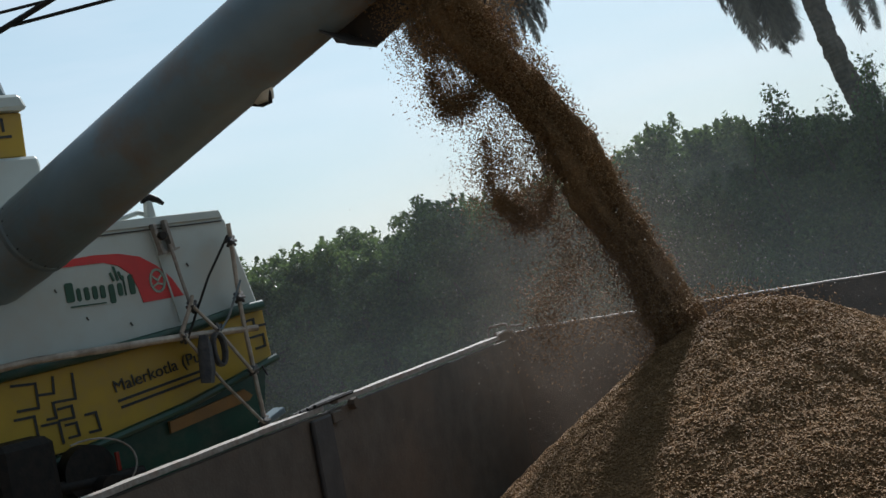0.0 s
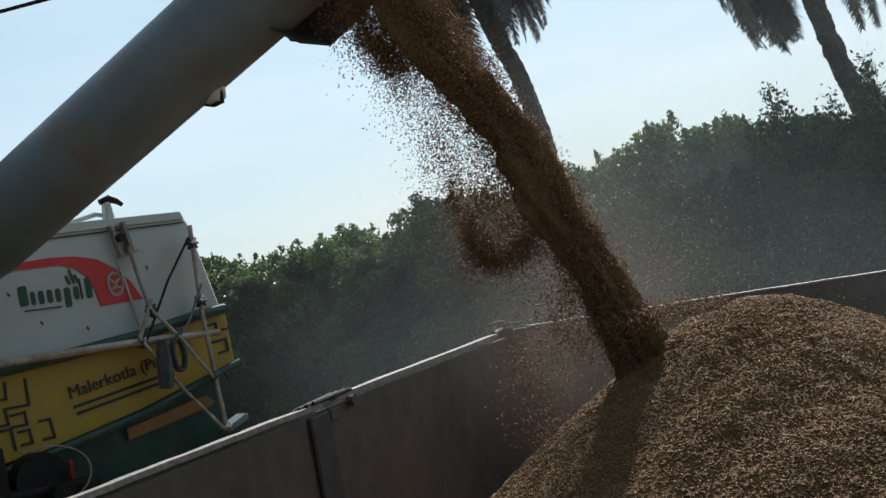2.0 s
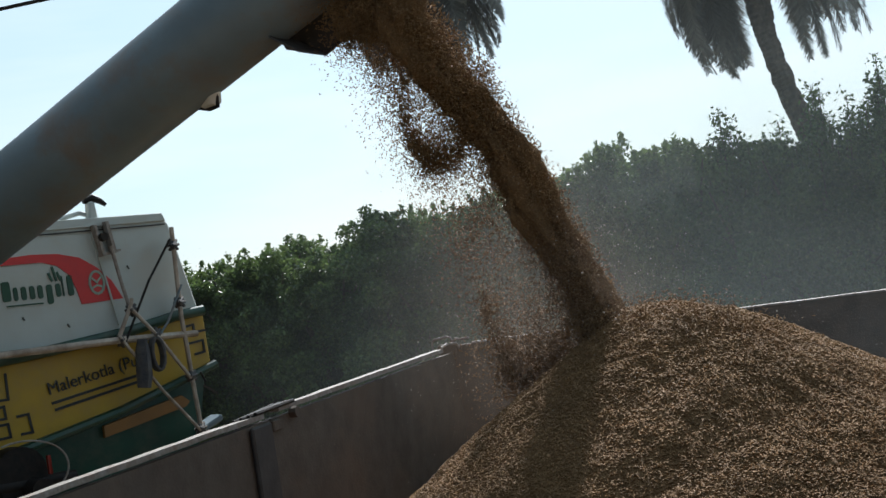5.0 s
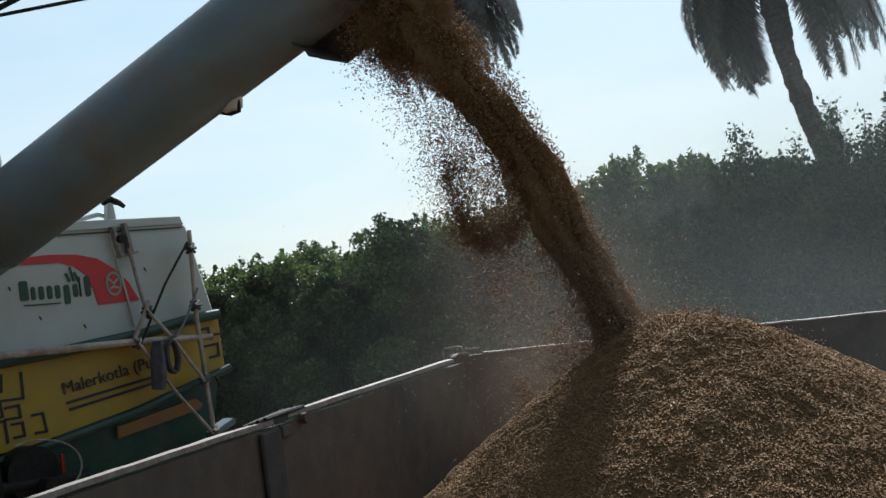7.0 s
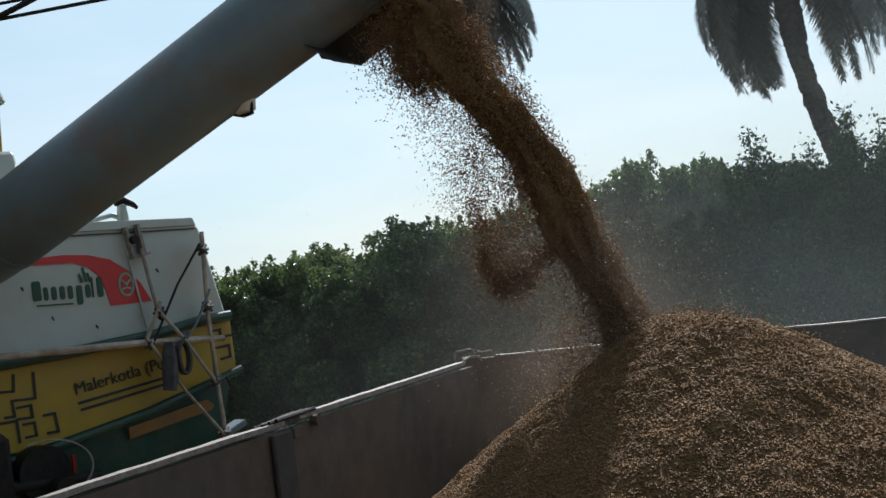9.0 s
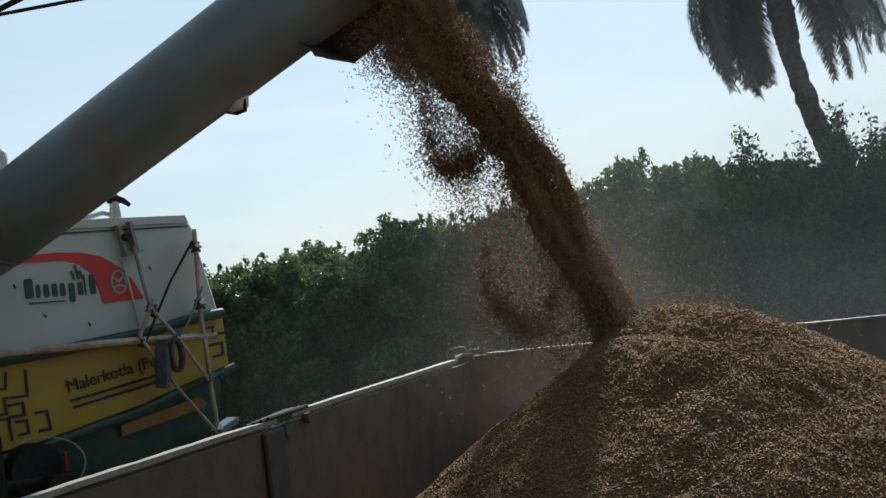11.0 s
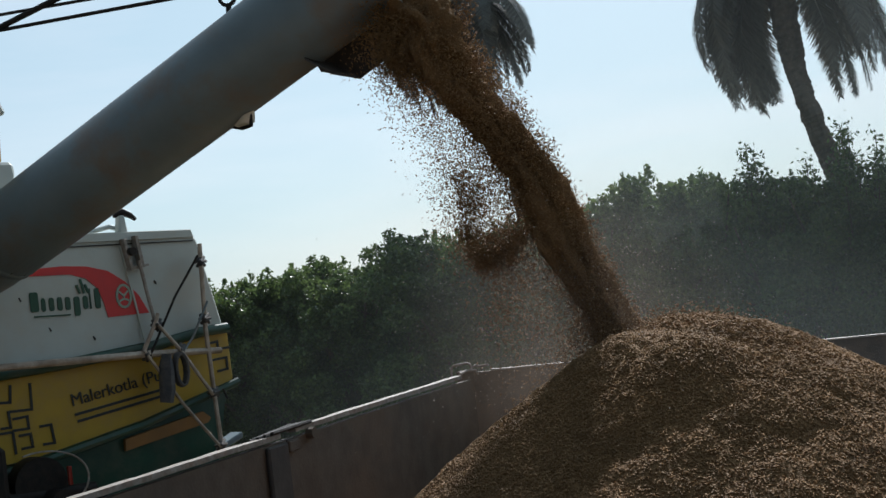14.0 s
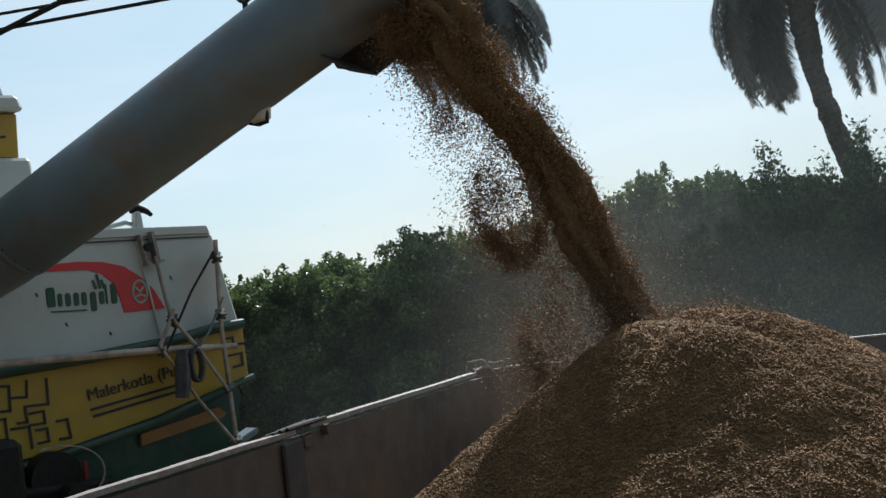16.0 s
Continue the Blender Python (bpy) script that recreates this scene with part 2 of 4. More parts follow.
def leaves(name, centres, size, rng, mat, droop=0.3, narrow=0.42):
    """Folded pointed leaves at the given centres, as one mesh."""
    n = len(centres)
    a = rng.normal(size=(n, 3))
    a[:, 2] -= droop
    a /= np.linalg.norm(a, axis=1)[:, None]
    b = rng.normal(size=(n, 3)) + np.array([0, 0, 0.3])
    b -= a * (a * b).sum(1)[:, None]
    b /= np.linalg.norm(b, axis=1)[:, None]
    c = np.cross(a, b)
    s = size * rng.uniform(0.6, 1.3, n)[:, None]
    v = np.stack([centres - a * s / 2, centres + b * s * narrow / 2 + c * s * 0.1, centres + a * s / 2, centres - b * s * narrow / 2 + c * s * 0.1], 1).reshape(-1, 3)
    f = np.array([(0, 1, 2), (0, 2, 3)])
    return mesh_from(name, v, (f[None] + (np.arange(n) * 4)[:, None, None]).reshape(-1, 3), mat)


# ---- ground ----
def build_ground():
    n = 60
    u = np.sign(np.linspace(-1, 1, n)) * np.abs(np.linspace(-1, 1, n)) ** 3 * 600
    xs, ys = np.meshgrid(u, u)
    z = np.array([0.05 * noise.noise(Vector((x * 0.4, y * 0.4, 0))) - 0.03 for x, y in zip(xs.ravel(), ys.ravel())])
    v = np.column_stack([xs.ravel(), ys.ravel() + 5, z])
    i = (np.arange(n - 1)[:, None] * n + np.arange(n - 1)[None]).ravel()
    ob = new("ground", mesh_from("ground", v, np.column_stack([i, i + 1, i + n + 1, i + n]), "soil", True))
    tagged(ob, "dry brown trodden soil of a farm yard", "ground", kind="structure")


build_ground()

# ---- trailer ----
RIM = 1.98
TX0, TX1, TY0, TY1, BED = -2.33, 0.12, 1.82, 5.98, 1.02


def rim_bar(length, seed, thick=0.018):
    """A worn flat bar along +Y, with a slightly ragged lip."""
    r = random.Random(seed)
    bm = bmesh.new()
    n = max(2, int(length / 0.1))
    rows = []
    for i in range(n + 1):
        y = length * i / n
        d = r.uniform(-0.0015, 0.0015)
        rows.append([bm.verts.new(p) for p in ((-0.019, y, d), (0.019 + d, y, d * 0.6), (0.019 + d, y, -thick + d), (-0.019, y, -thick))])
    for a, b in zip(rows, rows[1:]):
        for k in range(4):
            bm.faces.new((a[k], a[(k + 1) % 4], b[(k + 1) % 4], b[k]))
    bm.faces.new(rows[0][::-1])
    bm.faces.new(rows[-1])
    return bm


def build_trailer():
    base = new("trailer")
    tagged(base, "rust-brown steel tractor trailer heaped with paddy grain", "trailer")
    base.location = (-1.165, 3.9, 0)
    c = Vector((-1.165, 3.9, 0))

    def add(name, bm, mat, label="", at=None, rz=0.0, bevel=0.0, parent=base):
        ob = part(name, bm, mat, parent, label, bevel=bevel)
        if parent is base:
            m = pose(*(at or (0, 0, 0)), 0, 0, rz)
            ob.matrix_basis = Matrix.Translation(-c) @ m
        return ob

    t = 0.03
    # side walls in two panels each, with a lapped joint
    for x0, x1, inward in ((TX0 - t, TX0, 1), (TX1, TX1 + t, -1)):
        add("side_panel", box(x0, x1, TY0, 4.03, BED, RIM - 0.03), "trailer")
        add("side_panel", box(x0, x1, 4.04, TY1, BED, RIM - 0.03), "trailer")
        xi = x1 if inward > 0 else x0
        a, b = sorted((xi + inward * 0.003, xi + inward * 0.022))
        add("wall_post", box(a, b, 3.87, 4.01, BED + 0.01, RIM - 0.035), "chute", "dark steel corner post of the panel joint", bevel=0.006)
        add("joint_plate", box(a, b, 4.02, 4.09, RIM - 0.075, RIM - 0.034), "trailer", "rusty latch plate", bevel=0.004)
        for yy in (2.5, 3.1, 4.6, 5.2):
            o0, o1 = (x0 - 0.05, x0 - 0.002) if inward > 0 else (x1 + 0.002, x1 + 0.05)
            add("stiffener", box(o0, o1, yy - 0.03, yy + 0.03, BED, RIM - 0.05), "trailer")
        xm = (x0 + x1) / 2
        add("rim_bar", rim_bar(4.0 - TY0 - 0.05, 1), "rim", "pale worn steel rim", (xm, TY0 + 0.04, RIM), bevel=0)
        add("rim_bar", rim_bar(TY1 - 4.1 - 0.16, 2), "rim", "pale worn steel rim", (xm, 4.1, RIM + 0.006))
        # the lapped end pieces of the rim
        for k in range(4):
            bm = tube([(xm - 0.02 + 0.013 * k, 3.84 + 0.03 * k, RIM - 0.004 + 0.004 * k), (xm - 0.01 + 0.012 * k, 4.12 + 0.03 * k, RIM + 0.012)], 0.008, 6)
            add("rim_strap", bm, "dark_iron")
        add("bolt", tube([(xi, 4.2, RIM - 0.03), (xi + inward * 0.03, 4.2, RIM - 0.03)], 0.022, 8), "trailer")
    for y0, y1 in ((TY1, TY1 + t), (TY0 - t, TY0)):
        add("end_panel", box(TX0 - t, TX1 + t, y0, y1, BED, RIM + (0.003 if y0 > 4 else -0.03)), "trailer")
        ym = (y0 + y1) / 2
        add("rim_bar", rim_bar(TX1 - TX0 - (0.24 if y0 > 4 else 0.1), 3, 0.008 if y0 > 4 else 0.018), "rim", "pale worn steel rim", (TX1 - (0.14 if y0 > 4 else 0.05), ym, RIM + (0.012 if y0 > 4 else 0)), 90)
        for xx in (-1.8, -1.165, -0.5):
            o0, o1 = (y1 + 0.002, y1 + 0.05) if y0 > 4 else (y0 - 0.05, y0 - 0.002)
            add("stiffener", box(xx - 0.03, xx + 0.03, o0, o1, BED, RIM - 0.05), "trailer")
    # bent bar handles and latches at the rear corners
    for x0, side in ((TX0 - 0.12, 1), (TX1 + 0.15, -1)):
        z, y = RIM + 0.002, TY1 + 0.012
        run = [(0.0, -0.03), (0.0, 0.028), (0.012, 0.042), (0.085, 0.05), (0.105, 0.045), (0.11, 0.03), (0.115, -0.02)]
        add("corner_handle", tube([(x0 + side * u, y, z + w) for u, w in run], 0.0065, 8), "rim", "bent steel bar handle")
        add("corner_pin", tube([(x0 + side * u, y - 0.01, z + w) for u, w in ((0.12, 0.026), (0.135, 0.036), (0.16, 0.03), (0.21, 0.034))], 0.006, 8), "rim", "thin steel latch pin")
        a, b = sorted((x0 + side * 0.035, x0 + side * 0.135))
        add("corner_latch", box(a, b, TY1 - 0.012, TY1 + 0.036, z - 0.05, z + 0.012), "trailer", "rusty latch plate", bevel=0.005)
        hook = [(TX0 - 0.015, TY1 - 0.14, RIM + 0.01), (TX0 - 0.015, TY1 - 0.05, RIM + 0.018), (TX0 + 0.02, TY1 - 0.01, RIM + 0.016), (TX0 + 0.03, TY1, RIM - 0.01)]
        add("rim_hook", tube(hook if side > 0 else [(TX0 + TX1 - p[0], p[1], p[2]) for p in hook], 0.007, 6), "rim", "bent end of the rim")
    add("bed", box(TX0 - 0.05, TX1 + 0.05, TY0 - 0.05, TY1 + 0.05, BED - 0.06, BED - 0.001), "trailer")
    for x in (-1.75, -0.58):
        add("chassis_rail", box(x - 0.05, x + 0.05, TY0 - 0.05, TY1, BED - 0.2, BED - 0.061), "dark_iron")
    add("drawbar", tube([(-1.165, TY0, BED - 0.25), (-1.165, 0.2, 0.62)], 0.05, 8), "dark_iron")
    add("drawbar_stand", tube([(-1.165, 0.3, 0.64), (-1.165, 0.3, 0.0)], 0.035, 8), "dark_iron")
    add("axle", tube([(TX0 - 0.1, 4.1, 0.48), (TX1 + 0.1, 4.1, 0.48)], 0.05, 8), "dark_iron")
    for x in (-1.75, -0.58):
        add("spring_hanger", box(x - 0.04, x + 0.04, 4.0, 4.2, 0.5, BED - 0.2), "dark_iron")
    for x in (TX0 - 0.02, TX1 + 0.02):
        w = add("wheel", tube([(x - 0.06, 4.1, 0.48), (x + 0.06, 4.1, 0.48)], 0.26, 20), "dark_iron")
        part("tyre", tube([(x - 0.12, 4.1, 0.48), (x - 0.09, 4.1, 0.48), (x + 0.09, 4.1, 0.48), (x + 0.12, 4.1, 0.48)], [0.42, 0.485, 0.485, 0.42], 28), "rubber", w)


build_trailer()

# ---- grain heap ----
rng = np.random.default_rng(4)


def ripple(x, y):
    """The slight unevenness of poured grain."""
    z = 0.010 * np.sin(x * 7 + y * 3) * np.sin(y * 5 - x * 2) + 0.006 * np.sin(x * 17 - y * 13)
    # clods and runnels of a few centimetres
    for k in range(9):
        a, w = 2.4 * k + 0.7, 42 + 9 * k
        u, v = x * math.cos(a) + y * math.sin(a), y * math.cos(a) - x * math.sin(a)
        z = z + 0.0013 * (50 / w) * np.sin(u * w + 1.9 * np.sin(v * (17 + 3 * k) + k)) * (1 + np.sin(v * 9 + 2 * k))
    return z


def heap_height(x, y):
    """The heap's surface: a blunt cone, steeper on the side that the grain reaches last."""
    dx, dy = x + 0.74, y - 3.98
    ax = np.where(dx < 0, 0.66, 0.50) * dx
    ay = np.where(dy < 0, 0.43, 0.44) * dy
    z = 2.19 - np.sqrt(ax * ax + ay * ay + 0.004)
    return np.maximum(z + ripple(x, y), BED + 0.02)


def build_heap():
    nx, ny = 220, 340
    gx, gy = np.meshgrid(np.linspace(TX0 + 0.004, TX1 - 0.004, nx), np.linspace(TY0 + 0.004, TY1 - 0.004, ny))
    z = heap_height(gx, gy)
    v = np.column_stack([gx.ravel(), gy.ravel(), z.ravel()])
    i = (np.arange(ny - 1)[:, None] * nx + np.arange(nx - 1)[None]).ravel()
    ob = new("grain_heap", mesh_from("grain_heap", v, np.column_stack([i, i + 1, i + nx + 1, i + nx]), "grain_bed", True))
    tagged(ob, "heap of golden brown paddy grain in the trailer", "grain heap", kind="stuff")
    n = 100000
    x = rng.uniform(TX0 + 0.3, TX1 - 0.02, n)
    y = 2.3 + (4.5 - 2.3) * rng.uniform(0, 1, n)
    e = 0.004
    zz = heap_height(x, y)
    nrm = np.column_stack([(zz - heap_height(x + e, y)) / e, (zz - heap_height(x, y + e)) / e, np.ones(n)])
    nrm /= np.linalg.norm(nrm, axis=1)[:, None]
    ob2 = new("loose_grain", grains("loose_grain", np.column_stack([x, y, zz]) + nrm * 0.002, 0.0135, rng, flat=nrm))
    ob2.parent = ob
    ob2["kind"] = "stuff"


build_heap()


def mound_height(x, y, front):
    """The fresh top, above its own base: a blunt cone about the place where the grain lands."""
    dx, dy = x + 0.86, y - 3.98
    q = np.where(dx < 0, 0.73 * dx, 0.60 * np.maximum(dx - 0.05, 0))
    k = np.where(dy < 0, front, 0.48) * dy
    return 0.34 - np.sqrt(q * q + k * k + 0.0139) + ripple(x, y)


def build_mound(label, front, count, reach):
    """A fresh top of the heap, which rises as the grain comes down. front: how steep its near face is."""
    base = new("fresh_grain_mound")
    tagged(base, label, "grain mound", group="fresh grain mounds", kind="stuff")
    nx, ny = 200, 260
    gx, gy = np.meshgrid(np.linspace(TX0 + 0.04, TX1 - 0.04, nx), np.linspace(TY0 + 0.5, TY1 - 0.3, ny))
    v = np.column_stack([gx.ravel(), gy.ravel(), mound_height(gx, gy, front).ravel()])
    i = (np.arange(ny - 1)[:, None] * nx + np.arange(nx - 1)[None]).ravel()
    part("mound_body", mesh_from("mound_body", v, np.column_stack([i, i + 1, i + nx + 1, i + nx]), "grain_bed", True), "", base)
    a, q = rng.uniform(0, 2 * math.pi, count), reach * rng.uniform(0, 1, count) ** 0.6
    x, y = -0.86 + q * np.cos(a), 3.9 + q * np.sin(a)
    keep = (x > TX0 + 0.06) & (x < TX1 - 0.06) & (y < 4.7)
    x, y = x[keep], y[keep]
    e = 0.004
    z = mound_height(x, y, front)
    nrm = np.column_stack([(z - mound_height(x + e, y, front)) / e, (z - mound_height(x, y + e, front)) / e, np.ones(len(x))])
    nrm /= np.linalg.norm(nrm, axis=1)[:, None]
    part("mound_grain", grains("mound_grain", np.column_stack([x, y, z]) + nrm * 0.002, 0.0135, rng, flat=nrm), "", base)
    return base


mound = build_mound("fresh mound of paddy grain growing on the heap", 0.54, 115000, 1.45)
# the grain that later slides down before the first mound, with a steep near face
late_mound = build_mound("steep slide of fresh grain before the mound", 0.80, 60000, 0.9)

# ---- combine harvester ----
HEAD = -25.0                    # the harvester's heading: its length runs 25 degrees off the trailer's
SIDE = -5.35                    # its flank, in its own frame
HB = Vector((-6.2, 1.6, 0))     # its base, in that frame
HBASE = pose(0, 0, 0, 0, 0, HEAD) @ Matrix.Translation(HB)
DRIVE = [(0.0, 0.0), (0.25, -0.09), (0.5, -0.178), (0.75, -0.225), (1.0, -0.254), (1.5, -0.231), (2.0, -0.211), (2.5, -0.214), (2.75, -0.18), (3.0, -0.132),
         (3.25, -0.06), (3.5, -0.006), (4.0, 0.045), (4.5, 0.024), (5.0, -0.016), (5.5, -0.01), (7.5, 0.003), (9.5, 0.0), (12.0, 0.006), (14.0, 0.005), (16.0, 0.004)]


def drive(t):
    return float(np.interp(t, [a for a, b in DRIVE], [b for a, b in DRIVE]))


harvester = new("combine_harvester")
tagged(harvester, "white, yellow and green combine harvester with its unloading auger swung out", "combine harvester")
harvester.matrix_world = HBASE
K = 1.045


def fl(y, z):
    """A point of the flank, from the plan of the flank drawn at 5.12 m."""
    return (y * K, 2.45 + (z - 2.45) * K)


def fo(o, y, z):
    """The same for a point that stands o metres proud of the flank."""
    k = K * (-SIDE - o) / -SIDE
    return (SIDE + o, y * k, 2.45 + (z - 2.45) * k)


def on(name, bm, mat, label="", smooth=False, bevel=0.0, parent=None):
    """A part of the harvester, given in its frame."""
    ob = part(name, bm, mat, parent or harvester, label, smooth, bevel)
    if not parent:
        ob.matrix_basis = Matrix.Translation(-HB)
    return ob


def flank(poly, depth, proud=0.0):
    return prism([fl(*p) for p in poly], SIDE - depth, SIDE + proud)


def strip(points, width, proud=0.006):
    """A flat painted line on the flank along points."""
    bm = bmesh.new()
    for (y0, z0), (y1, z1) in zip(points, points[1:]):
        d = Vector((y1 - y0, z1 - z0)).normalized()
        n = Vector((-d.y, d.x)) * width / 2
        e = d * width / 2
        prism([fl(y0 + a.x, z0 + a.y) for a in (-n - e, n - e)] + [fl(y1 + a.x, z1 + a.y) for a in (n + e, -n + e)], SIDE + proud - 0.004, SIDE + proud, bm)
    return bm


def bar(points, radius, mat="bamboo", name="pole", label="", sides=9, wobble=0.12):
    """A pole lashed on the flank: points of (distance out, y, z)."""
    pts = [fo(*p) for p in points]
    fine = []
    for a, b in zip(pts, pts[1:]):
        for i in range(6):
            fine.append(Vector(a).lerp(Vector(b), i / 6))
    fine.append(Vector(pts[-1]))
    return on(name, tube(fine, radius, sides, wobble=wobble), mat, label, True)


def build_flank():
    # hood
    hood = on("hood", flank([(1.0, 2.30), (1.0, 2.80), (2.4, 2.845), (3.168, 2.832), (3.20, 2.80), (3.295, 2.37), (3.1, 2.33), (2.4, 2.29)], 1.35), "white", "white enamel rear hood", bevel=0.012)
    part("hood_lip", flank([(1.0, 2.795), (1.0, 2.83), (2.4, 2.862), (3.165, 2.846), (3.18, 2.806), (2.4, 2.822)], 0.02, 0.014), "white", hood, bevel=0.004)
    part("hood_seam", strip([(2.0, 2.808), (2.6, 2.802), (3.17, 2.792)], 0.006, 0.009), "black", hood)
    part("hood_rib", flank([(2.86, 2.36), (2.868, 2.36), (2.80, 2.79), (2.79, 2.79)], 0.0, 0.012), "white", hood)
    # red sweep and emblem
    arc = [(2.20, 2.712), (2.33, 2.718), (2.50, 2.722), (2.62, 2.712), (2.72, 2.685), (2.80, 2.63), (2.86, 2.565), (2.905, 2.478), (2.70, 2.478), (2.685, 2.55), (2.66, 2.615), (2.61, 2.66), (2.54, 2.683), (2.33, 2.69), (2.20, 2.690)]
    part("red_sweep", flank(arc, 0.0, 0.005), "red", hood, "red curved stripe")
    ring = []
    for i in range(17):
        a = 2 * math.pi * i / 16
        ring.append((2.785 + 0.035 * math.cos(a), 2.565 + 0.05 * math.sin(a)))
    part("emblem", strip(ring, 0.010, 0.010), "emblem", hood, "round pale emblem")
    part("emblem_mark", strip([(2.765, 2.585), (2.785, 2.565), (2.805, 2.585)], 0.008, 0.010), "emblem", hood)
    part("emblem_mark", strip([(2.765, 2.545), (2.785, 2.553), (2.805, 2.545)], 0.008, 0.010), "emblem", hood)
    # the maker's lettering as plain bars
    xs = [(2.345, 0.045), (2.395, 0.026), (2.43, 0.03), (2.468, 0.03), (2.505, 0.03), (2.545, 0.034), (2.588, 0.03), (2.62, 0.012), (2.645, 0.034)]
    for i, (y, w) in enumerate(xs):
        tall = {0: 0.085, 5: 0.085, 7: 0.09, 8: 0.09}.get(i, 0.058)
        low = 2.535 - 0.012 * i / 8 - (0.028 if i == 5 else 0)
        w = w - 0.007
        part("lettering_bar", flank([(y, low + 0.008), (y + 0.006, low), (y + w - 0.006, low), (y + w, low + 0.008), (y + w, low + tall - 0.008), (y + w - 0.006, low + tall), (y + 0.006, low + tall), (y, low + tall - 0.008)], 0.0, 0.005), "deep_green", hood)
    part("lettering_line", strip([(2.36, 2.515), (2.52, 2.508)], 0.006, 0.007), "deep_green", hood)
    for k, (a, b) in enumerate(((2.565, 2.63), (2.585, 2.655), (2.605, 2.63))):
        part("lettering_leaf", strip([(a + 0.01, 2.60), (a, b)], 0.010, 0.007), "deep_green", hood)
    for y, z in ((2.30, 2.60), (2.42, 2.46), (2.95, 2.62), (2.62, 2.40)):
        part("scuff", strip([(y, z), (y + 0.006, z - 0.012)], 0.005, 0.005), "black", hood)
    # green belt under the hood
    on("hood_belt", tube([(SIDE + 0.02, *fl(y, z)) for y, z in ((1.0, 2.255), (2.0, 2.285), (2.5, 2.30), (2.9, 2.325), (3.15, 2.36), (3.30, 2.365))], 0.026, 10), "green", "dark green rounded belt", True)
    # yellow side
    side = on("side_panel", flank([(1.0, 1.84), (1.0, 2.27), (2.0, 2.275), (2.9, 2.315), (3.315, 2.35), (3.318, 2.115), (3.243, 2.099), (2.811, 2.0), (2.32, 1.925)], 1.3, -0.006), "yellow", "yellow enamel side panel with a black maze pattern", bevel=0.006)

    def maze(pts):
        part("pattern_line", strip(pts, 0.011, 0.0), "black", side)

    maze([(2.041, 2.237), (2.142, 2.227), (2.138, 2.125), (2.049, 2.129)])
    maze([(2.221, 2.237), (2.214, 2.171), (2.152, 2.176)])
    maze([(2.308, 2.234), (2.305, 2.128), (2.213, 2.132)])
    maze([(2.202, 2.131), (2.206, 2.067), (2.167, 2.068)])
    maze([(2.03, 2.096), (2.112, 2.094), (2.114, 2.008), (2.036, 2.011)])
    maze([(2.222, 2.1), (2.281, 2.102), (2.283, 2.051), (2.217, 2.052)])
    maze([(2.138, 2.048), (2.212, 2.047), (2.216, 1.958)])
    maze([(2.241, 2.027), (2.288, 2.027), (2.292, 1.972), (2.247, 1.971)])
    maze([(2.335, 2.05), (2.382, 2.051), (2.39, 1.972), (2.343, 1.973)])
    maze([(1.75, 2.2), (1.9, 2.2), (1.9, 2.1), (1.8, 2.1)])
    maze([(3.19, 2.30), (3.25, 2.305), (3.25, 2.26)])
    maze([(3.27, 2.27), (3.31, 2.27)])
    maze([(3.20, 2.22), (3.29, 2.225), (3.29, 2.17), (3.24, 2.165)])
    maze([(3.20, 2.15), (3.20, 2.11)])
    part("underline", strip([(2.50, 2.075), (2.96, 2.125)], 0.012, 0.0), "black", side)
    part("underline", strip([(2.51, 2.045), (2.97, 2.098)], 0.012, 0.0), "black", side)
    cu = bpy.data.curves.new("place_name", "FONT")
    cu.body, cu.size, cu.extrude = "Malerkotla (Pun", 0.080, 0.002
    tmp = new("place_name_curve", cu)
    bpy.context.view_layer.update()
    me = bpy.data.meshes.new_from_object(tmp.evaluated_get(bpy.context.evaluated_depsgraph_get()))
    bpy.data.objects.remove(tmp)
    me.materials.clear()
    me.materials.append(M["black"])
    y, z = fl(2.484, 2.112)
    ob = part("place_name", me, "", side, "black painted place name")
    ob.matrix_basis = Matrix.Translation((SIDE + 0.0, y, z)) @ pose(0, 0, 0, 90, 0, 90) @ pose(0, 0, 0, 0, 0, 6.8)
    # lower green flank
    on("lower_rail", tube([(SIDE + 0.012, *fl(yy, zz)) for yy, zz in ((1.0, 1.815), (2.0, 1.87), (2.32, 1.905), (2.811, 1.98), (3.243, 2.082), (3.335, 2.105))], 0.02, 8), "green", "dark green lower rail", True)
    low = on("lower_body", flank([(1.0, 0.9), (1.0, 1.80), (2.32, 1.89), (2.81, 1.965), (3.30, 2.085), (3.22, 1.80), (3.05, 1.2), (2.6, 0.9)], 1.25, -0.03), "green", "dark green lower body", bevel=0.01)
    part("orange_stripe", flank([(2.717, 1.878), (2.719, 1.93), (3.13, 1.99), (3.17, 1.955), (3.148, 1.935)], 0.0, -0.022), "orange", low, "faded orange stripe")
    on("rear_foot", flank([(3.19, 1.79), (3.325, 1.835), (3.32, 1.865), (3.2, 1.82)], 0.08, 0.02), "tube", bevel=0.006)
    # front body and grain tank behind the auger
    on("front_body", prism([(-1.6, 0.9), (-1.6, 2.95), (1.05, 2.95), (1.05, 0.9)], SIDE - 1.5, SIDE - 0.01), "green", bevel=0.02)
    tank = on("grain_tank", prism([(-0.9, 2.5), (-0.9, 3.235), (2.50, 3.235), (2.51, 3.17), (2.46, 3.09), (2.44, 2.84), (1.7, 2.5)], SIDE - 1.35, SIDE - 0.12), "white", "white grain tank with a yellow patterned band", bevel=0.015)
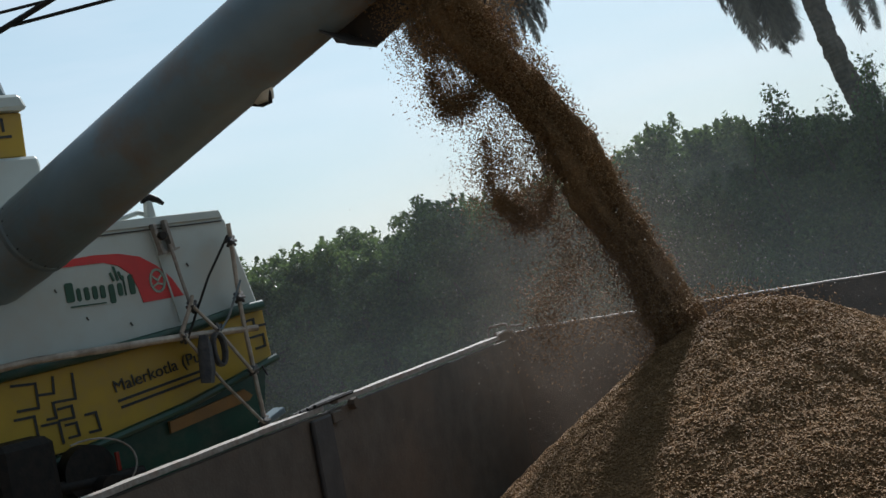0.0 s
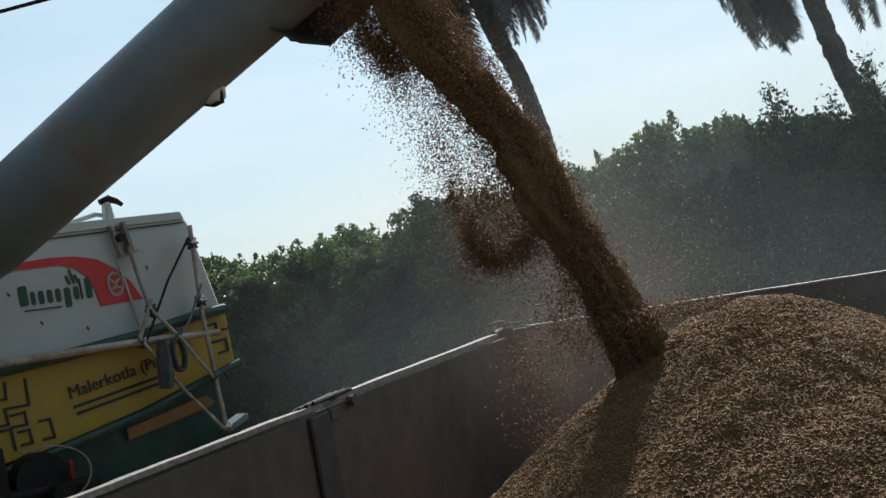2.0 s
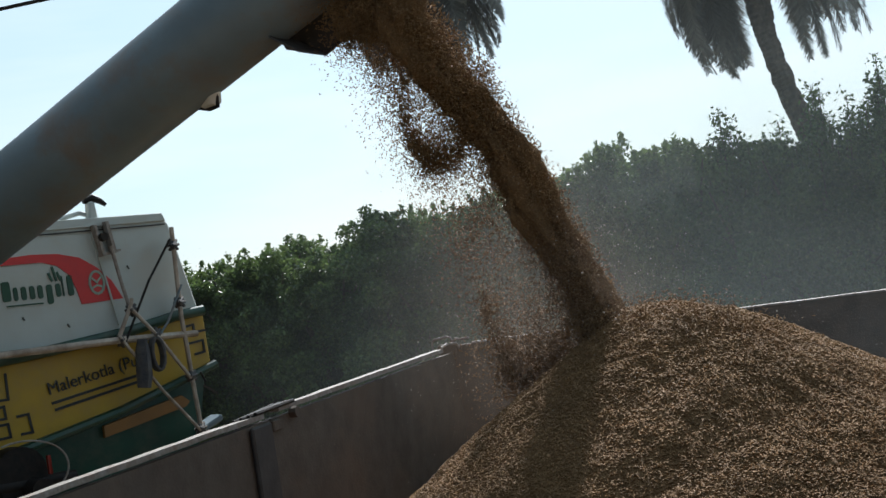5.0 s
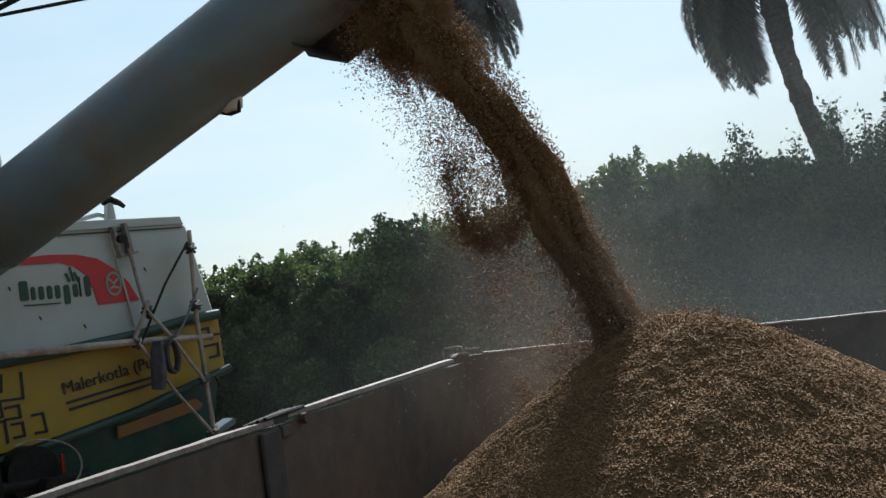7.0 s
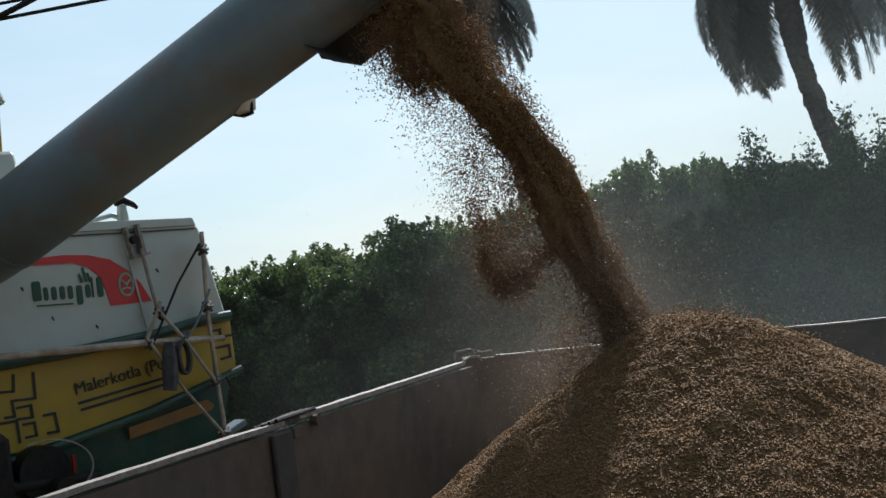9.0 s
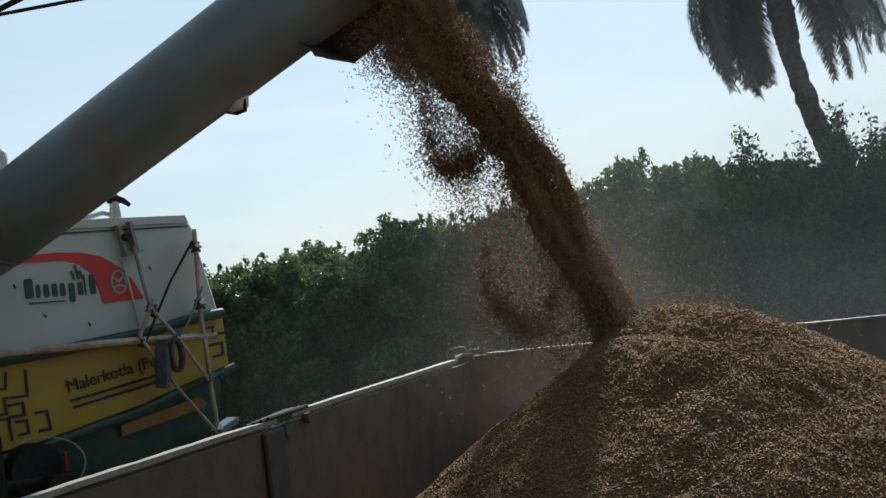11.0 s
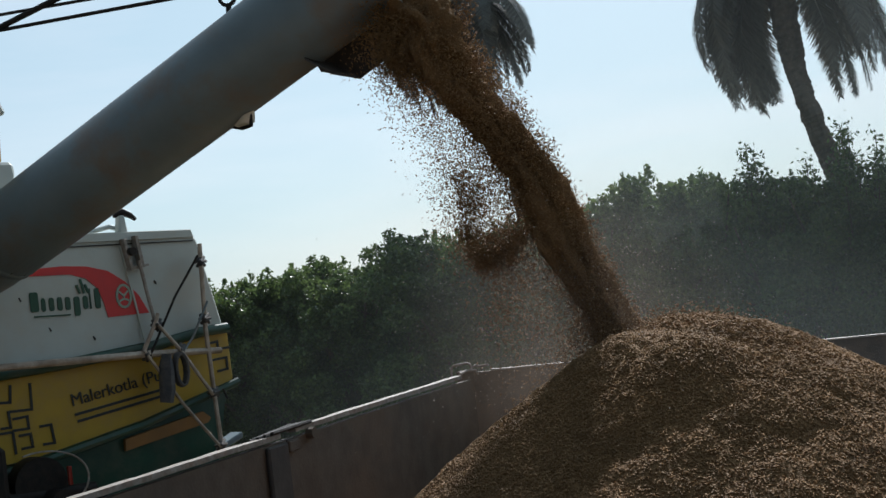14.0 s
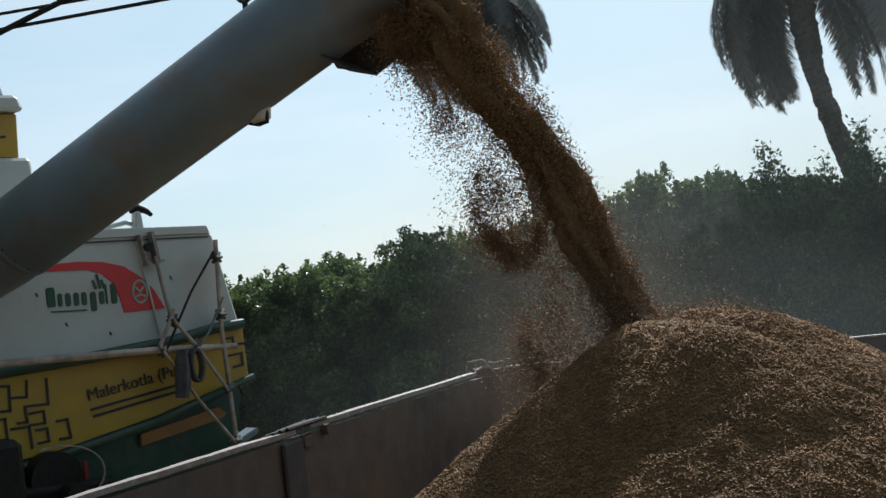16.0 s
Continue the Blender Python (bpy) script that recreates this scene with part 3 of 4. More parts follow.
    part("tank_band", prism([(-0.9, 3.238), (-0.9, 3.445), (2.475, 3.445), (2.465, 3.238)], SIDE - 1.3, SIDE - 0.16), "yellow", tank, "yellow band with black pattern", bevel=0.006)
    for yy in (1.95, 2.12, 2.32):
        bm = bmesh.new()
        for (a0, a1, z0, z1) in ((yy, yy + 0.012, 3.25, 3.34), (yy, yy + 0.09, 3.33, 3.342), (yy + 0.05, yy + 0.062, 3.36, 3.42), (yy - 0.03, yy + 0.06, 3.41, 3.422)):
            box(SIDE - 0.162, SIDE - 0.155, a0, a1, z0, z1, bm)
        part("band_pattern", bm, "black", tank)
    part("tank_rim", prism([(-0.92, 3.449), (-0.92, 3.52), (2.46, 3.52), (2.49, 3.449)], SIDE - 1.36, SIDE - 0.10), "white", tank, bevel=0.015)
    part("tank_lid", prism([(-0.8, 3.523), (-0.8, 3.64), (2.42, 3.64), (2.45, 3.523)], SIDE - 1.3, SIDE - 0.2), "tube", tank, "grey tank lid", bevel=0.02)
    # hood latch and bracket
    latch = on("hood_hinge", prism([fl(2.80, 2.84), fl(2.85, 2.84), fl(2.838, 2.93), fl(2.812, 2.93)], SIDE - 0.05, SIDE + 0.0), "white", bevel=0.008)
    part("hinge_knob", tube([(SIDE - 0.04, *fl(2.80, 2.935)), (SIDE - 0.03, *fl(2.845, 2.945)), (SIDE - 0.02, *fl(2.875, 2.93)), (SIDE - 0.02, *fl(2.90, 2.91))], [0.013, 0.02, 0.015, 0.010], 8), "dark_iron", latch)
    part("hinge_arm", tube([(SIDE - 0.05, *fl(2.62, 2.855)), (SIDE - 0.05, *fl(2.78, 2.885)), (SIDE - 0.05, *fl(2.86, 2.86))], 0.012, 8), "white", latch)
    br = on("bracket", prism([fl(2.79, 2.82), fl(2.805, 2.82), fl(2.83, 2.68), fl(2.815, 2.68)], SIDE + 0.004, SIDE + 0.05), "rim", "pale steel bracket", bevel=0.002)
    part("bracket_side", prism([fl(2.85, 2.83), fl(2.866, 2.83), fl(2.885, 2.685), fl(2.87, 2.685)], SIDE + 0.004, SIDE + 0.05), "rim", br)
    part("bracket_foot", prism([fl(2.81, 2.675), fl(2.90, 2.69), fl(2.90, 2.70), fl(2.81, 2.69)], SIDE + 0.004, SIDE + 0.06), "rim", br)
    part("bracket_pin", tube([(SIDE + 0.03, *fl(2.82, 2.76)), (SIDE + 0.08, *fl(2.82, 2.76))], 0.02, 8), "dark_iron", br)


build_flank()


def build_rack():
    """Poles and rods lashed across the rear of the flank."""
    bar([(0.10, 1.2, 2.30), (0.10, 2.15, 2.322), (0.10, 2.87, 2.292), (0.08, 3.262, 2.262)], 0.0165, label="long pale bamboo pole")
    bar([(0.09, 3.212, 2.775), (0.09, 3.193, 2.365), (0.09, 3.208, 1.80)], 0.0115, label="upright bamboo pole")
    bar([(0.07, 2.885, 2.72), (0.07, 2.91, 2.55), (0.07, 2.933, 2.42)], 0.009, "rim", "stay", sides=8, wobble=0.05)
    bar([(0.11, 3.195, 2.72), (0.11, 3.05, 2.54), (0.11, 2.88, 2.27)], 0.006, "dark_iron", "brace", wobble=0.1)
    bar([(0.12, 2.935, 2.43), (0.12, 3.04, 2.30), (0.12, 3.195, 2.06)], 0.009, label="thin crossed pole")
    bar([(0.12, 2.86, 2.31), (0.12, 3.03, 2.04), (0.12, 3.205, 1.81)], 0.0075, label="thin crossed pole")
    bar([(0.11, 2.86, 2.31), (0.11, 2.94, 2.44), (0.11, 2.95, 2.47)], 0.010, label="thin crossed pole")
    bar([(0.10, 3.22, 2.50), (0.10, 3.12, 2.34), (0.1, 3.07, 2.29)], 0.006, "tube", "stay", wobble=0.05)
    bar([(0.1, 3.25, 2.08), (0.1, 3.27, 2.03)], 0.005, "dark_iron", "rope_end")
    for y, z in ((3.206, 2.69), (3.195, 2.42), (2.94, 2.42), (2.87, 2.29), (3.198, 2.07), (3.05, 2.29), (3.206, 1.82)):
        bm = bmesh.new()
        for k in range(4):
            a = k * 0.8
            dy, dz = math.cos(a) * 0.028, math.sin(a) * 0.028
            tube([fo(0.075, y - dy, z - dz), fo(0.125, y, z), fo(0.075, y + dy, z + dz)], 0.009, 6, bm)
        on("lashing", bm, "cloth", "dark rope lashing", True)
    # tool bag and coil of rope hanging from the pole
    pts = [fo(0.14, 2.972, 2.28), fo(0.14, 2.965, 2.22), fo(0.14, 2.955, 2.12), fo(0.14, 2.943, 2.06)]
    on("hanging_pouch", tube(pts, [0.022, 0.034, 0.036, 0.030], 8, wobble=0.3), "cloth", "dark cloth pouch", True)
    for k in range(4):
        loop = [fo(0.13 + 0.008 * k, 3.028 + 0.03 * math.sin(a) + 0.006 * k, 2.20 + 0.075 * math.cos(a)) for a in np.linspace(0, 2 * math.pi, 15)]
        on("rope_coil", tube(loop, 0.008, 6, caps=False), "cloth", "coil of dark rope", True)


build_rack()


def build_drive():
    """The dark belt drive with its round guard, low on the flank."""
    g = on("belt_guard", tube([(SIDE + 0.02, *fl(2.26, 1.82)), (SIDE + 0.12, *fl(2.26, 1.82))], 0.12, 24), "dark_iron", "black round belt guard", True)
    rimr = [(SIDE + 0.165, *fl(2.24 + 0.21 * math.cos(a), 1.83 + 0.13 * math.sin(a))) for a in np.linspace(-1.2, 1.9, 16)]
    part("guard_hoop", tube(rimr, 0.0045, 6), "rim", g, "bright worn hoop")
    on("reflector", box(SIDE + 0.15, SIDE + 0.17, fl(2.36, 0)[0], fl(2.375, 0)[0], fl(0, 1.80)[1], fl(0, 1.88)[1]), "red_lens", "red reflector", bevel=0.002)
    on("gearbox", box(SIDE - 0.02, SIDE + 0.20, fl(1.86, 0)[0], fl(2.10, 0)[0], 1.62, 2.0), "dark_iron", "black gearbox", bevel=0.03)
    on("drive_shaft", tube([(SIDE + 0.1, *fl(1.9, 1.80)), (SIDE + 0.1, *fl(2.5, 1.76))], 0.03, 10), "dark_iron", "", True)
    on("shaft_hub", tube([(SIDE + 0.05, *fl(2.3, 1.75)), (SIDE + 0.22, *fl(2.3, 1.75))], 0.05, 12), "dark_iron", "", True)
    for z in (1.70, 1.66):
        on("hose", tube([(SIDE + 0.12, *fl(1.7, z)), (SIDE + 0.2, *fl(2.1, z - 0.05)), (SIDE + 0.1, *fl(2.45, z + 0.03)), (SIDE, *fl(2.6, z))], 0.012, 6), "rubber", "", True)
    for x in (SIDE - 0.15, SIDE - 1.2):
        for y, r in ((0.0, 0.78), (2.9, 0.45)):
            w = on("wheel", tube([(x - 0.1, y, r), (x + 0.1, y, r)], r * 0.55, 20), "yellow")
            part("tyre", tube([(x - 0.17, y, r), (x - 0.12, y, r), (x + 0.12, y, r), (x + 0.17, y, r)], [r * 0.9, r, r, r * 0.9], 28), "rubber", w)
    for y, r in ((0.0, 0.78), (2.9, 0.45)):
        on("axle", tube([(SIDE - 1.2, y, r), (SIDE - 0.15, y, r)], 0.06, 8), "dark_iron")
        on("axle_bracket", box(SIDE - 0.75, SIDE - 0.6, y - 0.08, y + 0.08, r, 1.3), "dark_iron")


build_drive()

# ---- unloading auger ----
TO_H = pose(0, 0, 0, 0, 0, HEAD).inverted()
ax_end, ax_in = Vector((-2.163, 4.106, 3.464)), Vector((-3.68, 4.193, 2.839))      # axis of the tube, in the yard's frame


def hv(p):
    return TO_H @ Vector(p)


def build_auger():
    R = 0.172
    d = (ax_end - ax_in).normalized()
    across = Vector((0, 1, 0)) - d * d.y
    across.normalize()
    up = across.cross(d) * -1
    if up.z < 0:
        up = -up
    start = ax_in
    # tube with a slanted cut at its mouth
    bm = bmesh.new()
    ns = 40
    rings = []
    for f in (0.0, 0.25, 0.5, 0.75, 1.0):
        ring = []
        for k in range(ns):
            a = 2 * math.pi * k / ns
            off = across * (math.cos(a) * R) + up * (math.sin(a) * R)
            longer = 0.47
            p = start.lerp(ax_end, f) + off + d * (longer if f == 1.0 else 0.0)
            ring.append(bm.verts.new(hv(p)))
        rings.append(ring)
    for a, b in zip(rings, rings[1:]):
        for k in range(ns):
            bm.faces.new((a[k], a[(k + 1) % ns], b[(k + 1) % ns], b[k]))
    pipe = on("auger_tube", bm, "tube", "grey-green painted steel auger tube", True)
    pipe.modifiers.new("wall", "SOLIDIFY").thickness = -0.006
    # flange and bolts at the inner end
    on("flange", tube([hv(start + d * 0.02), hv(start + d * 0.034)], R + 0.007, 32), "tube", "", True)
    for k in range(16):
        a = 2 * math.pi * k / 16
        p = start + across * math.cos(a) * (R + 0.001) + up * math.sin(a) * (R + 0.001)
        on("bolt", tube([hv(p + d * 0.034), hv(p + d * 0.044)], 0.006, 6), "dark_iron")
    on("elbow", tube([hv(start + d * 0.02), hv(start - d * 0.06), hv(start + Vector((-0.35, 0.05, -0.11))), hv(start + Vector((-1.1, 0.3, -0.36)))], R, 24), "tube", "", True)
    # chute at the mouth: two cheeks, a roof and a back lip
    e = ax_end
    def P(a, b, c):
        return hv(e + d * a + up * b + across * c)
    prof = [(-0.04, -R * 0.3), (-0.03, -R + 0.005), (0.10, -R - 0.105), (0.22, -R - 0.10), (0.43, -R - 0.075), (0.47, -R + 0.01), (0.46, -R * 0.3)]
    for c in (R * 0.75,):
        bm = bmesh.new()
        f0 = [bm.verts.new(P(a, b, c)) for a, b in prof]
        f1 = [bm.verts.new(P(a, b, c + 0.01)) for a, b in prof]
        bm.faces.new(f0)
        bm.faces.new(f1[::-1])
        for i in range(len(prof)):
            j = (i + 1) % len(prof)
            bm.faces.new((f0[i], f1[i], f1[j], f0[j]))
        on("chute_cheek", bm, "chute", "dusty dark steel chute cheek")
    for (a0, b0), (a1, b1), nm in (((0.47, -R + 0.01), (0.44, -R - 0.075), "chute_end"), ((0.03, -R - 0.004), (0.10, -R - 0.11), "chute_lip")):
        bm = bmesh.new()
        q = [(a0, b0), (a1, b1), (a1, b1 + 0.012), (a0, b0 + 0.012)]
        f0 = [bm.verts.new(P(a, b, -R * 0.47)) for a, b in q]
        f1 = [bm.verts.new(P(a, b, R * 0.79)) for a, b in q]
        bm.faces.new(f0)
        bm.faces.new(f1[::-1])
        for i in range(4):
            bm.faces.new((f0[i], f1[i], f1[(i + 1) % 4], f0[(i + 1) % 4]))
        on(nm, bm, "white" if nm == "chute_end" else "chute")
    # tail lamp under the tube
    lp = hv((-2.44, 4.16, 3.175))
    lamp = on("work_lamp", tube([lp + Vector((-0.06, 0, -0.012)), lp + Vector((-0.02, 0, -0.015)), lp + Vector((0.04, 0, -0.012)), lp + Vector((0.045, 0, 0.02))], [0.012, 0.026, 0.03, 0.026], 10), "lens", "small pale work lamp under the auger", True)
    part("lamp_hood", tube([lp + Vector((-0.075, 0, -0.025)), lp + Vector((0.0, 0, -0.045)), lp + Vector((0.055, 0, -0.045)), lp + Vector((0.06, 0, 0.04))], 0.008, 8), "dark_iron", lamp)
    part("lamp_arm", tube([lp, lp + Vector((-0.02, 0.0, 0.12))], 0.01, 6), "dark_iron", lamp)
    # stay rods above the tube
    for a, b, r in (((-4.3, 4.22, 3.60), (-3.05, 4.15, 3.82), 0.013), ((-4.3, 4.22, 3.76), (-2.42, 4.12, 3.66), 0.008), ((-3.75, 4.2, 3.80), (-2.9, 4.14, 3.74), 0.007)):
        on("stay_rod", tube([hv(a), hv(b)], r, 8), "dark_iron", "", True)
    eye = [hv((-2.42 + 0.035 * math.cos(q), 4.12, 3.63 + 0.035 * math.sin(q))) for q in np.linspace(0, 2 * math.pi, 15)]
    on("stay_eye", tube(eye, 0.008, 6, caps=False), "dark_iron", "", True)
    on("stay_lug", tube([hv((-2.42, 4.12, 3.60)), hv((-2.42, 4.12, 3.50))], 0.012, 6), "dark_iron", "", True)


build_auger()

# ---- falling grain ----
def fall_path(s):
    """The middle of the fall in the yard's frame, for s from 0 (the mouth) to 1 (the heap)."""
    t = 0.39 * s
    return np.array([-1.68 + 1.74 * t, 4.06 - 0.04 * s, 3.38 - 1.5 * t - 4.6 * t * t])


def radius_at(s):
    return 0.122 - 0.030 * min(s, 1.0)


def build_stream():
    """The dense body of the fall: an uneven rope of grain, which travels with the auger."""
    base = new("grain_fall")
    tagged(base, "dense fall of brown paddy grain from the auger mouth", "falling grain", kind="stuff")
    n, sides = 170, 48
    verts = []
    for i in range(n):
        s = -0.05 + 1.12 * i / (n - 1)
        p, q = fall_path(s), fall_path(s + 0.01)
        d = (q - p) / np.linalg.norm(q - p)
        a = np.array([0, 1.0, 0])
        b = np.cross(d, a)
        p = p + b * 0.06 * noise.noise(Vector((s * 4.2, 1.3, 0))) + a * 0.04 * noise.noise(Vector((s * 3.1, 7.7, 2)))
        for k in range(sides):
            w = 2 * math.pi * k / sides
            o = a * math.cos(w) + b * math.sin(w)
            lump = noise.fractal(Vector((math.cos(w) * 1.3, math.sin(w) * 1.3, s * 3.2)), 0.8, 2.1, 5)
            r = radius_at(s) * (0.60 + 0.5 * lump + 0.16 * noise.noise(Vector((math.cos(w) * 3, math.sin(w) * 3, s * 14))) + 0.12 * noise.noise(Vector((math.cos(w) * 9, math.sin(w) * 9, s * 50))))
            if s > 0.9:
                r *= 1 + (s - 0.9) * 2.0
            verts.append(p + o * r)
    v = np.array(verts)
    i = (np.arange(n - 1)[:, None] * sides + np.arange(sides)[None])
    j = (np.arange(n - 1)[:, None] * sides + (np.arange(sides)[None] + 1) % sides)
    f = np.stack([i, j, j + sides, i + sides], -1).reshape(-1, 4)
    part("fall_core", mesh_from("fall_core", v, f, "grain_bed", True), "", base)
    m = 24000
    s = 1.05 * rng.uniform(0, 1, m) ** 0.8
    c = np.array([fall_path(q) for q in s])
    w = rng.uniform(0, 2 * math.pi, m)
    rr = np.array([radius_at(q) for q in s]) * np.clip(rng.normal(0.84, 0.2, m), 0.3, 1.4)
    d0 = np.array([0.62, 0, -0.78])
    b0 = np.cross(d0, [0, 1.0, 0])
    c = c + np.outer(np.cos(w) * rr, [0, 1.0, 0]) + np.outer(np.sin(w) * rr, b0)
    part("fall_grain", grains("fall_grain", c, 0.012, rng), "", base)
    # looser grain that trails on the inner side of the fall
    m = 4200
    h = 2.05 + 0.95 * rng.uniform(0, 1, m) ** 1.2
    tau = np.array([(-1.5 + math.sqrt(2.25 + 18.4 * (3.38 - q))) / 9.2 for q in h])
    x = -1.68 + 1.74 * tau - 0.06 - np.abs(rng.normal(size=m)) * 0.12
    part("trailing_grain", grains("trailing_grain", np.column_stack([x, 4.03 + rng.normal(size=m) * 0.07, h + rng.normal(size=m) * 0.03]), 0.011, rng), "", base)
    return base


def build_clump(seed, n, spread, strand):
    """One puff of loose grain, with a denser strand in it."""
    r = np.random.default_rng(seed)
    c = r.normal(size=(n, 3)) * np.array(spread)
    if strand:
        k = strand
        u = r.uniform(-1, 1, k)
        ph = r.uniform(0, 6)
        line = np.column_stack([0.05 + 0.09 * np.sin(u * 2.2 + ph), 0.03 * np.cos(u * 3 + ph), u * 0.15])
        # part of it hangs together as a clot
        line[: k // 4] = line[k // 2] + r.normal(size=(k // 4, 3)) * np.array([0.026, 0.022, 0.036])
        c = np.vstack([c, line + r.normal(size=(k, 3)) * np.where(r.uniform(0, 1, (k, 1)) < 0.75, 0.016, 0.05)])
    return grains("loose_grains", c, 0.0115, r)


def build_hook(seed):
    """One gout from a turn of the auger: a bent rope of grain, heaviest at its foot, with loose grain inside the bend."""
    r = np.random.default_rng(seed)
    bend = np.array([(-0.125, 0.0, 0.30), (-0.115, 0.01, 0.20), (-0.095, 0.0, 0.09), (-0.06, -0.01, 0.02), (0.0, -0.02, -0.01), (0.07, -0.01, 0.02), (0.13, 0.0, 0.09), (0.19, 0.01, 0.20), (0.22, 0.01, 0.32)])
    bend = bend + r.normal(size=bend.shape) * 0.012
    u = np.clip(r.normal(0.5, 0.23, 5200), 0, 1) * 8
    k = np.minimum(u.astype(int), 7)
    f = (u - k)[:, None]
    rope = bend[k] * (1 - f) + bend[k + 1] * f
    wide = 0.010 + 0.016 * np.exp(-((u - 4.2) / 1.6) ** 2) + 0.010 * np.abs(np.sin(u * 2.3 + seed))
    rope = rope + r.normal(size=rope.shape) * wide[:, None]
    w = r.uniform(0, 1, (2600, 1))
    sheet = bend[r.integers(0, 4, 2600)] * w + bend[r.integers(4, 9, 2600)] * (1 - w) + r.normal(size=(2600, 3)) * np.array([0.02, 0.03, 0.03])
    trail = np.array([-0.13, 0, 0.16]) + r.normal(size=(520, 3)) * np.array([0.05, 0.05, 0.10])
    return grains("loose_grains", np.vstack([rope, sheet, trail]), 0.0115, r)


stream = build_stream()
PUFFS = []       # object, phase, kind of path


def build_puffs():
    for i in range(8):
        ob = new("grain_puff", build_clump(100 + i, 260, (0.028, 0.045, 0.09), 500))
        tagged(ob, "puff of loose grain along the fall", "falling grain", group="puffs of falling grain", kind="stuff")
        PUFFS.append((ob, i / 8, "main"))
    for i in range(3):
        ob = new("grain_hook", build_hook(200 + i))
        tagged(ob, "hook-shaped gout of dark grain thrown by the auger", "falling grain", group="gouts of falling grain", kind="stuff")
        PUFFS.append((ob, i / 3 + 0.095, "hook"))
    for i in range(6):
        ob = new("grain_spray", build_clump(250 + i, 950, (0.055, 0.05, 0.085), 250))
        tagged(ob, "thin spray of loose grain beside the fall", "falling grain", group="sprays of falling grain", kind="stuff")
        PUFFS.append((ob, i / 6, "spray"))
    for i in range(6):
        ob = new("grain_splash", build_clump(300 + i, 420, (0.09, 0.09, 0.022), 0))
        tagged(ob, "splash of grain skipping off the heap", "falling grain", group="splashes of grain", kind="stuff")
        PUFFS.append((ob, i / 6, "splash"))


build_puffs()


RISE = [(0.0, 1.85), (2.0, 1.865), (3.0, 1.90), (4.0, 1.95), (5.0, 1.965), (9.0, 1.99), (12.0, 2.02), (16.0, 2.045)]


LATE_RISE = [(0.0, 1.70), (7.5, 1.80), (9.5, 1.87), (12.0, 1.985), (14.0, 2.01), (16.0, 2.035)]


def top_of_heap(t):
    return max(2.15, 0.222 + float(np.interp(t, [a for a, b in RISE], [b for a, b in RISE])))


def puff_place(kind, s, t=0.0):
    if kind == "main":
        return fall_path(s * 1.06) + np.array([-0.15, 0.0, -0.06])
    if kind == "hook":
        t = 0.387 * s - 0.06
        return np.array([-1.63 + 1.45 * t, 4.04, 3.07 - 3.55 * t - 4.6 * t * t])
    if kind == "spray":
        t = 0.50 * s
        return np.array([-1.74 + 0.9 * t, 4.05, 3.26 - 1.3 * t - 4.2 * t * t])
    a = math.pi * s
    return np.array([-1.0 + 0.5 * s, 3.97 - 0.1 * s, top_of_heap(t) - 0.03 + 0.07 * math.sin(a) - 0.10 * s])


def build_dust():
    """Fine dust drifting off the fall and over the yard, as countless flakes."""
    base = new("dust_cloud")
    n = 5000
    s = rng.uniform(0.55, 1.3, n)
    near = np.column_stack([-1.62 + 0.55 * s + rng.normal(size=n) * 0.30, 4.25 + rng.normal(size=n) * 0.35, 3.15 - 1.1 * s + rng.normal(size=n) * 0.18])
    near = near[near[:, 0] > TX0 - 0.5]
    c = near
    size = 0.0022 * rng.uniform(0.5, 1.4, len(c))[:, None]
    a, b, d = turned(rng, len(c))
    v = np.stack([c + a * size, c - a * size * 0.5 + b * size * 0.87, c - a * size * 0.5 - b * size * 0.87], 1).reshape(-1, 3)
    part("dust_flake", mesh_from("dust_flake", v, np.arange(len(v)).reshape(-1, 3), "dust"), "", base)["kind"] = "stuff"
    tagged(base, "pale dust drifting from the falling grain", "dust", kind="stuff")
    return base


dust = build_dust()
VEILS = []       # object, and how far it drifts along X at which times
STILL = ((0, 0.0), (16, 0.0))


def build_veil(seed, mat, at, size, label, drift=STILL):
    """One sheet of dust or of painted haze: uneven and softly fading."""
    r = random.Random(seed)
    o = Vector((r.uniform(0, 9), r.uniform(0, 9), r.uniform(0, 9)))
    bm = bmesh.new()
    nx, nz = 28, 18
    grid = [[bm.verts.new((x, 0.5 * noise.noise(Vector((x * 1.6, 0, z * 1.6)) + o), z)) for x in np.linspace(-1, 1, nx)] for z in np.linspace(-1, 1, nz)]
    for a, b in zip(grid, grid[1:]):
        for k in range(nx - 1):
            if math.hypot(a[k].co.x + 1 / nx, a[k].co.z + 1 / nz) < 1.0:
                bm.faces.new((a[k], a[k + 1], b[k + 1], b[k]))
    bmesh.ops.delete(bm, geom=[v for v in bm.verts if not v.link_faces], context="VERTS")
    ob = part("dust_haze_sheet", bm, mat, smooth=True)
    ob.location, ob.scale = at, size
    tagged(ob, label, "dust", group="drifts of dust", kind="stuff")
    VEILS.append((ob, drift))


